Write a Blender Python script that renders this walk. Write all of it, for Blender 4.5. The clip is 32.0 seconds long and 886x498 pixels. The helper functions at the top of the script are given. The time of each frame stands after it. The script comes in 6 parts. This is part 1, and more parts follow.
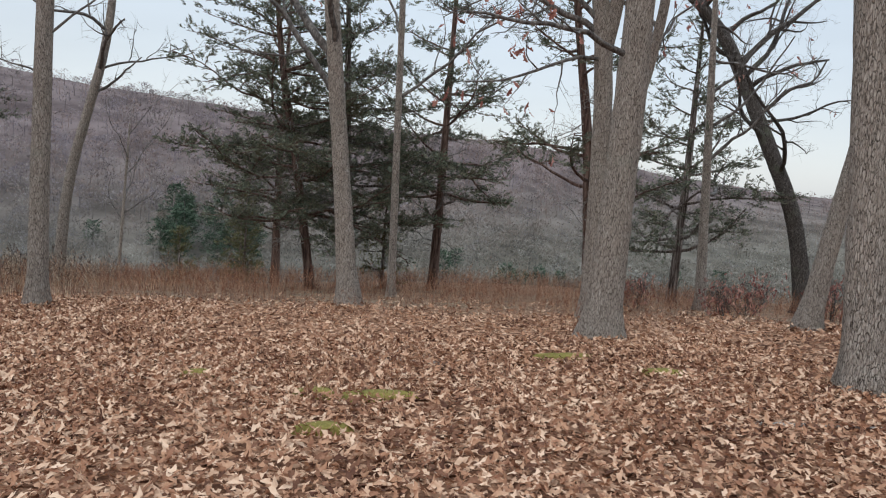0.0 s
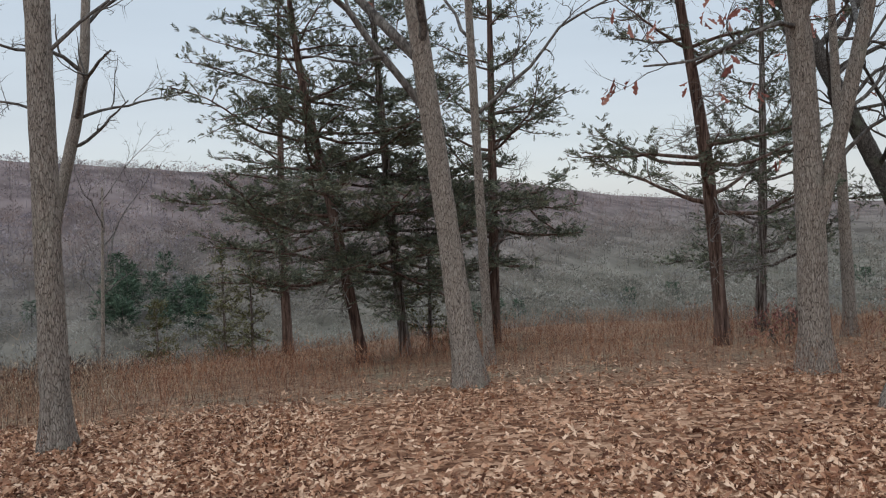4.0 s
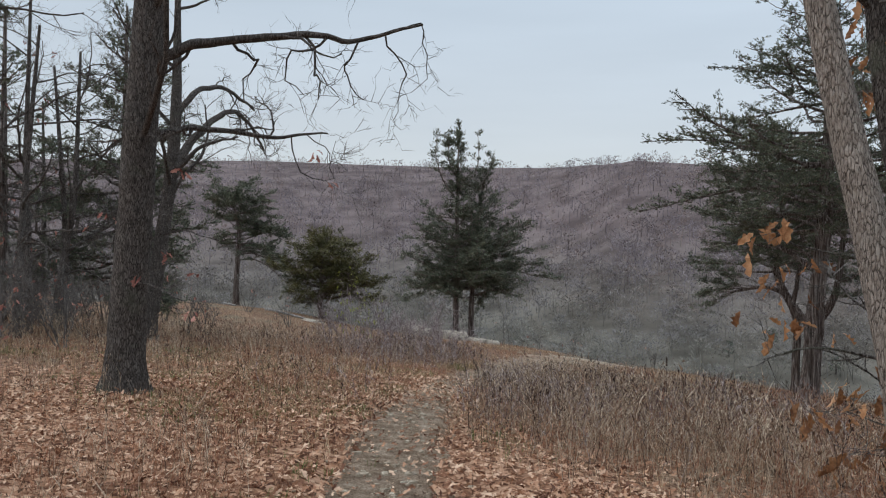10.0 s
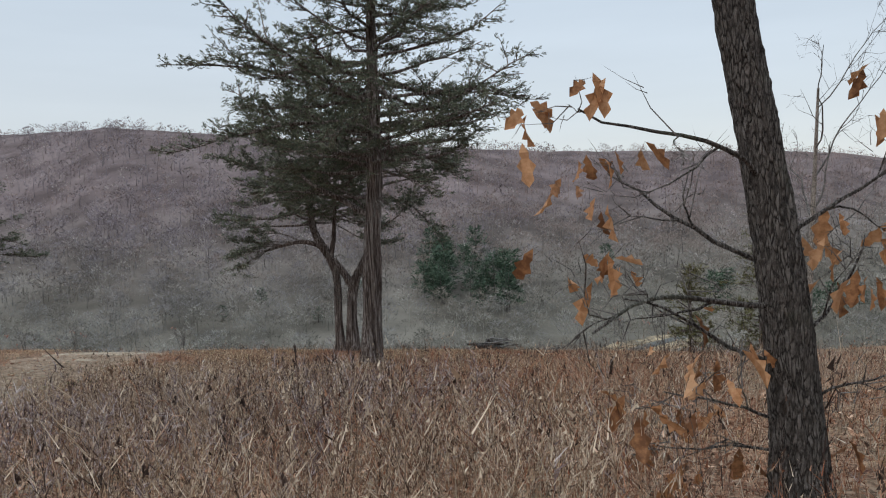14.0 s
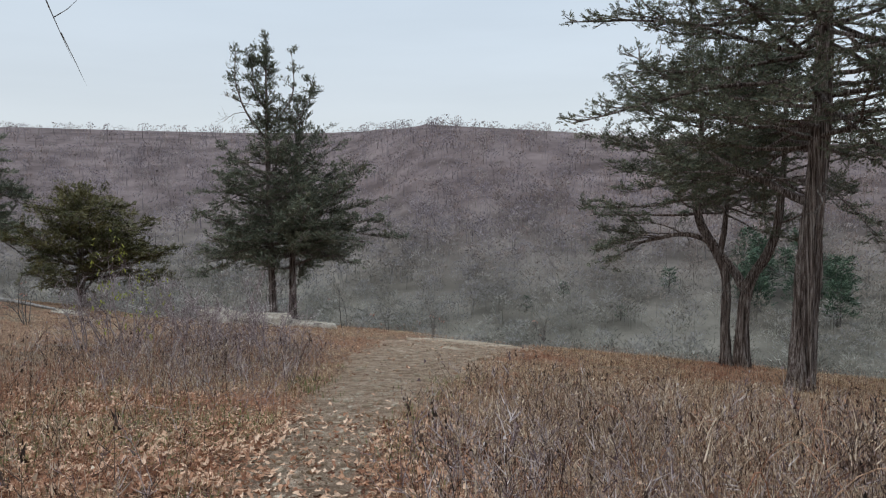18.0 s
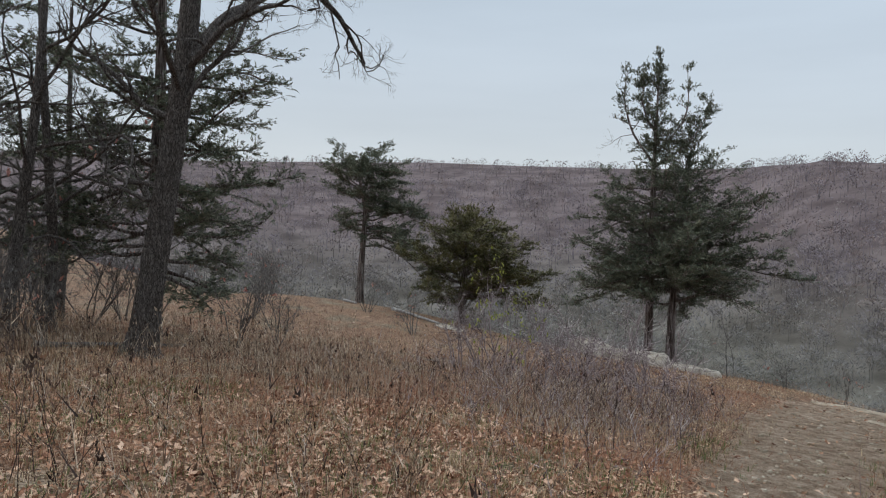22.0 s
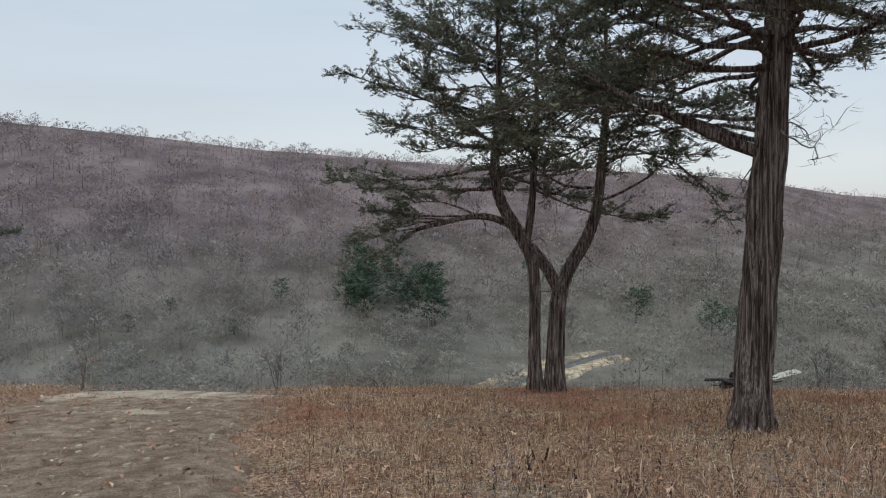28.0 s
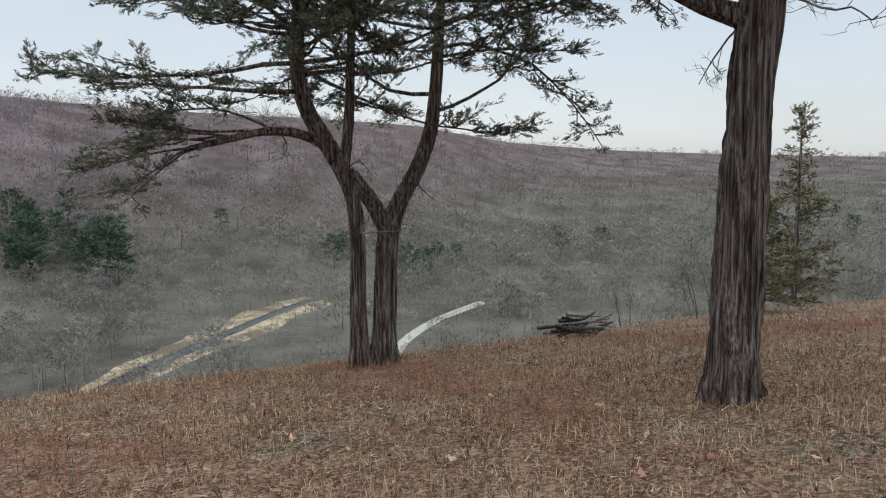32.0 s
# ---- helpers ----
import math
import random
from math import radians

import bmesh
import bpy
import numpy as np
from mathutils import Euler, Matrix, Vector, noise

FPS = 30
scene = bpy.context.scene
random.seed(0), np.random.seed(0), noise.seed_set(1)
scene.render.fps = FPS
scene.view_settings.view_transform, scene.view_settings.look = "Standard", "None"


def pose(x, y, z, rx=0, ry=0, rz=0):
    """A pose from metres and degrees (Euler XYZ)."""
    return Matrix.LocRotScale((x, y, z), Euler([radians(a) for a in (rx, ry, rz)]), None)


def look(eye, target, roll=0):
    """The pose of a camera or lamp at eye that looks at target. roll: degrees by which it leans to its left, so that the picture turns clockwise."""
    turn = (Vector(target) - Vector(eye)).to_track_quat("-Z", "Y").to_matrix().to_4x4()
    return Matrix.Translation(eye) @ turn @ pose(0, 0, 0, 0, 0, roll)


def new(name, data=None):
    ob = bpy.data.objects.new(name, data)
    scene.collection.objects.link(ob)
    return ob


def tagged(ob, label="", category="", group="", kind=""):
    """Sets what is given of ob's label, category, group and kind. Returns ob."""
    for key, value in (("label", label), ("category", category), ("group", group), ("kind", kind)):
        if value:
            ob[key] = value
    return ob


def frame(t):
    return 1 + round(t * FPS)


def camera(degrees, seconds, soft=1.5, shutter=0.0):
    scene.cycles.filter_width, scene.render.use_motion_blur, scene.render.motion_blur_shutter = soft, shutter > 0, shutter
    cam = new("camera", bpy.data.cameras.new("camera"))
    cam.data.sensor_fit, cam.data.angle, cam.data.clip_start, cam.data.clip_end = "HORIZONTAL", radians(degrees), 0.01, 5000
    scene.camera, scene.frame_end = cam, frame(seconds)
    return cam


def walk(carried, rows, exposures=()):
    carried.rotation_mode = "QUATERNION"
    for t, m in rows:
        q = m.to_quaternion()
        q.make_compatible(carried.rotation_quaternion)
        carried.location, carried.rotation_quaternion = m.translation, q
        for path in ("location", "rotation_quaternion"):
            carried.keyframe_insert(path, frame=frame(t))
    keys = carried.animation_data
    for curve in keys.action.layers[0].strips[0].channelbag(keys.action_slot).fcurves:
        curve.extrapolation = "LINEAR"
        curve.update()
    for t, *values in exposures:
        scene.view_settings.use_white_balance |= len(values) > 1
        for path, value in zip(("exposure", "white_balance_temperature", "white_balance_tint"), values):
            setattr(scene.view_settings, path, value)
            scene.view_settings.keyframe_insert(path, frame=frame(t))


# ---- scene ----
cam = camera(60.6, 32.0, soft=1.1)
PATH = [
    (0, (12.206, -14.951, 2.901), (12.544, -12.99, 2.701), 4.2),
    (0.5, (12.123, -14.586, 2.903), (12.767, -12.705, 2.686), 3.8),
    (1, (12.021, -14.212, 2.907), (12.917, -12.437, 2.689), 3.2),
    (1.5, (11.856, -13.773, 2.905), (12.923, -12.091, 2.729), 3.7),
    (2, (11.641, -13.343, 2.893), (12.84, -11.748, 2.755), 4.0),
    (2.5, (11.395, -12.853, 2.885), (12.509, -11.197, 2.756), -0.4),
    (3, (11.129, -12.419, 2.822), (12.129, -10.691, 2.695), -1.7),
    (3.5, (10.85, -11.943, 2.818), (11.57, -10.082, 2.691), -2.1),
    (5.5, (8.719, -11.086, 2.658), (8.655, -9.088, 2.595), 1.8),
    (6, (8.303, -10.801, 2.647), (7.931, -8.838, 2.568), 1.2),
    (6.5, (8.123, -10.216, 2.564), (7.316, -8.389, 2.474), -1.7),
    (7, (7.607, -9.847, 2.551), (6.568, -8.141, 2.453), -0.6),
    (7.5, (7.254, -9.723, 2.515), (6.169, -8.049, 2.369), -0.1),
    (8, (6.84, -9.523, 2.459), (5.625, -7.94, 2.31), 3.6),
    (8.5, (6.408, -9.135, 2.437), (5.153, -7.608, 2.129), 2.5),
    (9, (5.967, -8.625, 2.471), (4.622, -7.16, 2.263), 2.1),
    (9.5, (5.508, -8.282, 2.378), (4.141, -6.824, 2.286), 1.0),
    (10, (5.056, -7.88, 2.427), (3.637, -6.471, 2.386), 1.2),
    (10.5, (4.685, -7.488, 2.335), (3.255, -6.09, 2.3), 1.4),
    (11, (4.407, -7.029, 2.253), (3.046, -5.564, 2.216), 1.1),
    (11.5, (4.221, -6.614, 2.226), (3.007, -5.025, 2.19), -1.5),
    (12, (3.861, -6.549, 2.12), (2.808, -4.85, 2.056), -1.5),
    (12.5, (3.437, -6.121, 2.137), (2.582, -4.314, 2.061), -2.0),
    (13, (3.076, -5.624, 2.079), (2.463, -3.723, 1.976), -2.6),
    (13.5, (2.652, -5.241, 2.056), (2.398, -3.263, 1.91), -2.3),
    (15.5, (1.167, -4.162, 2.019), (0.81, -2.195, 1.944), 0.6),
    (16, (0.764, -3.851, 1.987), (0.322, -1.902, 1.899), 0.6),
    (16.5, (0.369, -3.524, 1.922), (-0.245, -1.622, 1.876), 1.0),
    (17, (0.008, -3.307, 1.86), (-0.701, -1.438, 1.793), 1.2),
    (17.5, (-0.234, -3.158, 1.858), (-1.088, -1.351, 1.784), 0.7),
    (18, (-0.402, -3.145, 1.847), (-1.398, -1.415, 1.72), -0.6),
    (18.5, (-0.496, -3.158, 1.828), (-1.598, -1.515, 1.534), -1.6),
    (19, (-0.495, -3.1, 1.818), (-1.706, -1.536, 1.521), -3.2),
    (19.5, (-0.599, -3.043, 1.799), (-1.768, -1.446, 1.514), -2.8),
    (20, (-0.762, -2.994, 1.813), (-1.864, -1.348, 1.537), -1.8),
    (20.5, (-0.948, -2.781, 1.788), (-2.295, -1.311, 1.635), -1.3),
    (21, (-1.251, -2.595, 1.734), (-2.773, -1.299, 1.659), -0.9),
    (21.5, (-1.523, -2.344, 1.694), (-3.209, -1.269, 1.648), 2.0),
    (22, (-1.76, -2.123, 1.62), (-3.444, -1.045, 1.573), 2.2),
    (22.5, (-1.959, -1.907, 1.571), (-3.631, -0.81, 1.497), 2.1),
    (23, (-2.121, -1.627, 1.55), (-3.753, -0.475, 1.459), 1.6),
    (23.5, (-2.375, -1.354, 1.448), (-3.882, -0.042, 1.36), 1.8),
    (24, (-2.613, -1.01, 1.371), (-4.015, 0.415, 1.312), 1.7),
    (24.5, (-2.91, -0.701, 1.31), (-4.165, 0.856, 1.298), 1.9),
    (26.5, (-4.187, 0.88, 1.251), (-4.899, 2.746, 1.152), -1.2),
    (27, (-4.445, 1.348, 1.183), (-5.009, 3.265, 1.088), -1.8),
    (27.5, (-4.724, 1.75, 1.146), (-5.012, 3.727, 1.042), -0.5),
    (28, (-5.013, 2.251, 1.08), (-5.029, 4.248, 0.979), -0.1),
    (28.5, (-5.292, 2.695, 1.023), (-4.978, 4.664, 0.869), 0.1),
    (29, (-5.533, 3.183, 0.983), (-5.187, 5.15, 0.864), -0.3),
    (29.5, (-5.77, 3.619, 0.927), (-5.267, 5.551, 0.808), 0.0),
    (30, (-5.961, 4.121, 0.888), (-5.398, 6.038, 0.809), -0.2),
    (30.5, (-6.137, 4.575, 0.853), (-5.465, 6.455, 0.738), -0.8),
    (31, (-6.167, 5.053, 0.772), (-5.453, 6.913, 0.601), -0.3),
    (31.5, (-6.206, 5.522, 0.696), (-5.367, 7.327, 0.505), 0.2),
    (32, (-6.256, 6.023, 0.649), (-5.494, 7.856, 0.407), -0.4),
]
walk(cam, [(t, look(eye, target, roll)) for t, eye, target, roll in PATH],
     exposures=[(0, 0.15), (2, 0.0), (6, -0.05), (7, 0.0), (8, 0.05), (9, 0.28), (10, -0.02), (11, -0.08), (13, 0.05), (17, -0.1), (18, 0.08), (20, 0.3), (21, -0.12), (22, -0.06), (24, -0.12), (27, 0.0), (30, -0.02), (31, -0.02), (32, 0.08)])

# ---------------- sky, sun: an overcast dome, brightest overhead ----------------
world = bpy.data.worlds.new("overcast_sky")
scene.world = world
world.use_nodes = True
wn, wl = world.node_tree.nodes, world.node_tree.links
wn.clear()
w_out = wn.new("ShaderNodeOutputWorld")
w_mix = wn.new("ShaderNodeMixShader")
w_mix.inputs[0].default_value = 0.80
w_sky = wn.new("ShaderNodeTexSky")
w_sky.sky_type = "NISHITA"
w_sky.sun_disc = False
w_sky.sun_elevation = radians(32)
w_sky.sun_rotation = radians(200)
w_clear = wn.new("ShaderNodeBackground")
w_clear.inputs["Strength"].default_value = 0.10
w_cloud = wn.new("ShaderNodeBackground")
w_co = wn.new("ShaderNodeTexCoord")
w_sep = wn.new("ShaderNodeSeparateXYZ")
w_ramp = wn.new("ShaderNodeValToRGB")
w_ramp.color_ramp.elements[0].color = (0.74, 0.77, 0.80, 1)
w_ramp.color_ramp.elements[0].position = 0.0
w_ramp.color_ramp.elements[1].color = (0.66, 0.77, 0.88, 1)
w_ramp.color_ramp.elements[1].position = 0.33
w_dome = wn.new("ShaderNodeMapRange")
w_dome.interpolation_type = "SMOOTHSTEP"
w_dome.inputs["From Min"].default_value = 0.28
w_dome.inputs["From Max"].default_value = 1.0
w_dome.inputs["To Min"].default_value = 1.0
w_dome.inputs["To Max"].default_value = 2.5
w_map = wn.new("ShaderNodeMapping")
w_map.inputs["Scale"].default_value = (1.2, 1.2, 9.0)
w_noise = wn.new("ShaderNodeTexNoise")
w_noise.inputs["Scale"].default_value = 1.6
w_noise.inputs["Detail"].default_value = 5.0
w_soft = wn.new("ShaderNodeMapRange")
w_soft.inputs["From Min"].default_value = 0.3
w_soft.inputs["From Max"].default_value = 0.75
w_soft.inputs["To Min"].default_value = 0.94
w_soft.inputs["To Max"].default_value = 1.05
w_mul = wn.new("ShaderNodeVectorMath")
w_mul.operation = "SCALE"
wl.new(w_co.outputs["Generated"], w_sep.inputs[0])
wl.new(w_sep.outputs["Z"], w_ramp.inputs["Fac"])
wl.new(w_sep.outputs["Z"], w_dome.inputs["Value"])
wl.new(w_dome.outputs[0], w_cloud.inputs["Strength"])
wl.new(w_co.outputs["Generated"], w_map.inputs["Vector"])
wl.new(w_map.outputs[0], w_noise.inputs["Vector"])
wl.new(w_noise.outputs["Fac"], w_soft.inputs["Value"])
wl.new(w_ramp.outputs["Color"], w_mul.inputs[0])
wl.new(w_soft.outputs[0], w_mul.inputs["Scale"])
wl.new(w_mul.outputs[0], w_cloud.inputs["Color"])
wl.new(w_sky.outputs["Color"], w_clear.inputs["Color"])
wl.new(w_clear.outputs[0], w_mix.inputs[1])
wl.new(w_cloud.outputs[0], w_mix.inputs[2])
wl.new(w_mix.outputs[0], w_out.inputs["Surface"])

sun_data = bpy.data.lights.new("veiled_sun", "SUN")
sun_data.energy = 0.8
sun_data.angle = radians(25)
sun_data.color = (1.0, 0.95, 0.88)
sun = new("veiled_sun", sun_data)
sun.matrix_world = look((0, 0, 60), (34, 40, 0))
scene.view_settings.exposure = 0.0

# ---------------- materials ----------------
MATS = {}


def surf(name, stops, scale=3.0, stretch=(1, 1, 1), fine=30.0, rough=0.9, bump=0.4, depth=0.02, island=0.0, each=0.0, patch=None, spec=0.2, fine_mix=0.5, subsurf=0.0, contrast=1.9, low=None, plates=None):
    """A matte natural surface: broad tone from stops, fine grain, relief, and variation from piece to piece."""
    m = bpy.data.materials.new(name)
    m.use_nodes = True
    n, l = m.node_tree.nodes, m.node_tree.links
    p = n["Principled BSDF"]
    p.inputs["Roughness"].default_value = rough
    p.inputs["Specular IOR Level"].default_value = spec
    co = n.new("ShaderNodeTexCoord")
    mp = n.new("ShaderNodeMapping")
    mp.inputs["Scale"].default_value = stretch
    l.new(co.outputs["Object"], mp.inputs["Vector"])
    a = n.new("ShaderNodeTexNoise")
    a.inputs["Scale"].default_value = scale
    a.inputs["Detail"].default_value = 6.0
    a.inputs["Roughness"].default_value = 0.6
    b = n.new("ShaderNodeTexNoise")
    b.inputs["Scale"].default_value = fine
    b.inputs["Detail"].default_value = 8.0
    b.inputs["Roughness"].default_value = 0.65
    l.new(mp.outputs[0], a.inputs["Vector"])
    l.new(mp.outputs[0], b.inputs["Vector"])
    mixf = n.new("ShaderNodeMix")
    mixf.inputs["Factor"].default_value = fine_mix
    l.new(a.outputs["Fac"], mixf.inputs[2])
    l.new(b.outputs["Fac"], mixf.inputs[3])
    gain = n.new("ShaderNodeMapRange")
    gain.clamp = False
    gain.inputs["To Min"].default_value = 0.5 - 0.5 * contrast
    gain.inputs["To Max"].default_value = 0.5 + 0.5 * contrast
    l.new(mixf.outputs[0], gain.inputs["Value"])
    fac = gain.outputs[0]
    if plates:
        ps, pz, strength = plates
        pm = n.new("ShaderNodeMapping")
        pm.inputs["Scale"].default_value = (ps, ps, ps * pz)
        wob = n.new("ShaderNodeMix")
        wob.data_type = "VECTOR"
        wob.inputs["Factor"].default_value = 0.022
        l.new(co.outputs["Object"], wob.inputs[4])
        l.new(a.outputs["Color"], wob.inputs[5])
        l.new(wob.outputs[1], pm.inputs["Vector"])
        vo = n.new("ShaderNodeTexVoronoi")
        vo.feature = "DISTANCE_TO_EDGE"
        vo.inputs["Scale"].default_value = 1.0
        l.new(pm.outputs[0], vo.inputs["Vector"])
        vr = n.new("ShaderNodeMapRange")
        vr.inputs["From Min"].default_value, vr.inputs["From Max"].default_value = 0.0, 0.15
        vr.inputs["To Min"].default_value, vr.inputs["To Max"].default_value = -strength, 0.12
        l.new(vo.outputs["Distance"], vr.inputs["Value"])
        gap = n.new("ShaderNodeMapRange")
        gap.inputs["From Min"].default_value, gap.inputs["From Max"].default_value = 0.36, 0.56
        l.new(a.outputs["Fac"], gap.inputs["Value"])
        broken = n.new("ShaderNodeMath")
        broken.operation = "MULTIPLY"
        l.new(vr.outputs[0], broken.inputs[0])
        l.new(gap.outputs[0], broken.inputs[1])
        cell = n.new("ShaderNodeTexVoronoi")
        cell.inputs["Scale"].default_value = 1.0
        l.new(pm.outputs[0], cell.inputs["Vector"])
        cs = n.new("ShaderNodeSeparateColor")
        l.new(cell.outputs["Color"], cs.inputs[0])
        tone = n.new("ShaderNodeMapRange")
        tone.inputs["To Min"].default_value, tone.inputs["To Max"].default_value = -0.09, 0.09
        l.new(cs.outputs[0], tone.inputs["Value"])
        both = n.new("ShaderNodeMath")
        l.new(broken.outputs[0], both.inputs[0])
        l.new(tone.outputs[0], both.inputs[1])
        pa = n.new("ShaderNodeMath")
        l.new(fac, pa.inputs[0])
        l.new(both.outputs[0], pa.inputs[1])
        fac = pa.outputs[0]
    relief = fac
    if island or each:
        src = n.new("ShaderNodeNewGeometry").outputs["Random Per Island"] if island else n.new("ShaderNodeObjectInfo").outputs["Random"]
        rng = n.new("ShaderNodeMapRange")
        rng.inputs["To Min"].default_value = -0.5 * (island or each)
        rng.inputs["To Max"].default_value = 0.5 * (island or each)
        l.new(src, rng.inputs["Value"])
        add = n.new("ShaderNodeMath")
        l.new(fac, add.inputs[0])
        l.new(rng.outputs[0], add.inputs[1])
        fac = add.outputs[0]
    ramp = n.new("ShaderNodeValToRGB")
    els = ramp.color_ramp.elements
    while len(els) < len(stops):
        els.new(0.5)
    for e, (at, c) in zip(els, stops):
        e.position, e.color = at, (*c, 1)
    l.new(fac, ramp.inputs["Fac"])
    col = ramp.outputs["Color"]
    if patch:
        pc, ps, lo, hi = patch
        pn = n.new("ShaderNodeTexNoise")
        pn.inputs["Scale"].default_value = ps
        pn.inputs["Detail"].default_value = 7.0
        l.new(co.outputs["Object"], pn.inputs["Vector"])
        pr = n.new("ShaderNodeMapRange")
        pr.inputs["From Min"].default_value = lo
        pr.inputs["From Max"].default_value = hi
        l.new(pn.outputs["Fac"], pr.inputs["Value"])
        cm = n.new("ShaderNodeMix")
        cm.data_type = "RGBA"
        cm.inputs[7].default_value = (*pc, 1)
        l.new(pr.outputs[0], cm.inputs["Factor"])
        l.new(col, cm.inputs[6])
        col = cm.outputs[2]
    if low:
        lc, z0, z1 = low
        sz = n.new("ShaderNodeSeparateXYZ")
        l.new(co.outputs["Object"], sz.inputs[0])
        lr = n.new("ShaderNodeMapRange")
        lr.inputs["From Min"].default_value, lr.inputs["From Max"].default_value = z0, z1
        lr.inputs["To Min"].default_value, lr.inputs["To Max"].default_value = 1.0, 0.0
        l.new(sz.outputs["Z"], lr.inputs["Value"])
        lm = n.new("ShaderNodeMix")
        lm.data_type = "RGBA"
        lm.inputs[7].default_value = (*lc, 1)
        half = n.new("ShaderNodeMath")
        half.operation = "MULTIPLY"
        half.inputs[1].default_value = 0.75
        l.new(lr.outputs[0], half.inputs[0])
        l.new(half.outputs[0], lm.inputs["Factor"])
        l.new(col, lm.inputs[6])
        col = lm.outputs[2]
    l.new(col, p.inputs["Base Color"])
    if bump:
        bp = n.new("ShaderNodeBump")
        bp.inputs["Strength"].default_value = bump
        bp.inputs["Distance"].default_value = depth
        l.new(relief, bp.inputs["Height"])
        l.new(bp.outputs[0], p.inputs["Normal"])
    if subsurf:
        t = n.new("ShaderNodeBsdfTranslucent")
        l.new(col, t.inputs["Color"])
        ms = n.new("ShaderNodeMixShader")
        ms.inputs[0].default_value = subsurf
        l.new(p.outputs[0], ms.inputs[1])
        l.new(t.outputs[0], ms.inputs[2])
        l.new(ms.outputs[0], n["Material Output"].inputs["Surface"])
    MATS[name] = m
    return m


OAK_BARK = surf("oak_bark", [(0.0, (0.045, 0.035, 0.03)), (0.22, (0.172, 0.140, 0.117)), (0.45, (0.36, 0.300, 0.255)), (0.9, (0.54, 0.470, 0.410))], scale=34, stretch=(1, 1, 0.4), fine=95, fine_mix=0.5, bump=1.0, depth=0.025, contrast=1.9, patch=((0.36, 0.345, 0.28), 1.7, 0.58, 0.8), plates=(60, 0.2, 0.48))
DARK_BARK = surf("dark_oak_bark", [(0.0, (0.016, 0.013, 0.012)), (0.28, (0.06, 0.05, 0.044)), (0.5, (0.13, 0.111, 0.099)), (0.9, (0.26, 0.23, 0.208))], scale=30, stretch=(1, 1, 0.4), fine=85, fine_mix=0.5, bump=1.0, depth=0.03, contrast=2.2, patch=((0.15, 0.16, 0.115), 2.0, 0.58, 0.8), plates=(54, 0.2, 0.5))
LIMB_BARK = surf("limb_bark", [(0.32, (0.05, 0.043, 0.04)), (0.52, (0.13, 0.115, 0.105)), (0.7, (0.24, 0.22, 0.20))], scale=16, stretch=(1, 1, 0.4), fine=50, bump=0.6, depth=0.01)
CEDAR_BARK = surf("cedar_bark", [(0.14, (0.02, 0.014, 0.012)), (0.4, (0.10, 0.071, 0.06)), (0.6, (0.235, 0.188, 0.167)), (0.85, (0.46, 0.41, 0.38))], scale=30, stretch=(1, 1, 0.05), fine=95, fine_mix=0.4, bump=1.0, depth=0.05, contrast=3.2)
RED_BARK = surf("red_cedar_bark", [(0.30, (0.03, 0.018, 0.015)), (0.5, (0.115, 0.07, 0.055)), (0.72, (0.24, 0.165, 0.135))], scale=17, stretch=(1, 1, 0.08), fine=55, bump=0.9, depth=0.02)
DEAD_WOOD = surf("dead_wood", [(0.3, (0.09, 0.08, 0.072)), (0.6, (0.27, 0.25, 0.23)), (0.8, (0.40, 0.38, 0.36))], scale=12, stretch=(1, 1, 0.3), fine=45, bump=0.5, depth=0.01, each=0.3)
CEDAR_GREEN = surf("cedar_foliage", [(0.1, (0.042, 0.053, 0.039)), (0.45, (0.106, 0.117, 0.082)), (0.7, (0.178, 0.183, 0.125)), (0.95, (0.265, 0.255, 0.178))], scale=1.6, fine=7, bump=0, island=0.55, rough=0.8, contrast=1.8, subsurf=0.22, patch=((0.15, 0.115, 0.075), 1.3, 0.56, 0.8))
CEDAR_BRONZE = surf("bronze_cedar_foliage", [(0.25, (0.045, 0.044, 0.02)), (0.5, (0.115, 0.106, 0.044)), (0.8, (0.20, 0.165, 0.073))], scale=0.9, fine=7, bump=0, island=0.45, rough=0.75, patch=((0.05, 0.06, 0.03), 1.0, 0.5, 0.75))
PINE_GREEN = surf("pine_needles", [(0.2, (0.028, 0.045, 0.030)), (0.55, (0.062, 0.095, 0.062)), (0.85, (0.115, 0.155, 0.095))], scale=0.2, fine=1.4, bump=0, island=0.6, rough=0.8)
LITTER = surf("oak_leaf_litter", [(0.02, (0.10, 0.043, 0.027)), (0.33, (0.305, 0.147, 0.087)), (0.6, (0.485, 0.268, 0.163)), (0.97, (0.74, 0.52, 0.37))], scale=1.1, fine=16, fine_mix=0.4, bump=0.25, depth=0.004, island=1.0, rough=0.75, spec=0.15, subsurf=0.10, contrast=1.3)
OAK_LEAF = surf("clinging_oak_leaf", [(0.2, (0.17, 0.075, 0.035)), (0.5, (0.40, 0.19, 0.085)), (0.85, (0.58, 0.33, 0.18))], scale=4, fine=30, bump=0.2, depth=0.004, island=0.6, rough=0.7, subsurf=0.25)
PINK_LEAF = surf("russet_oak_leaf", [(0.2, (0.17, 0.06, 0.05)), (0.5, (0.36, 0.15, 0.12)), (0.85, (0.54, 0.28, 0.22))], scale=4, fine=30, bump=0.2, depth=0.004, island=0.6, rough=0.7, subsurf=0.25)
RED_LEAF = surf("dull_red_leaf", [(0.1, (0.13, 0.045, 0.042)), (0.5, (0.33, 0.14, 0.115)), (0.9, (0.52, 0.29, 0.23))], scale=4, fine=30, bump=0, island=0.8, rough=0.75, subsurf=0.2)
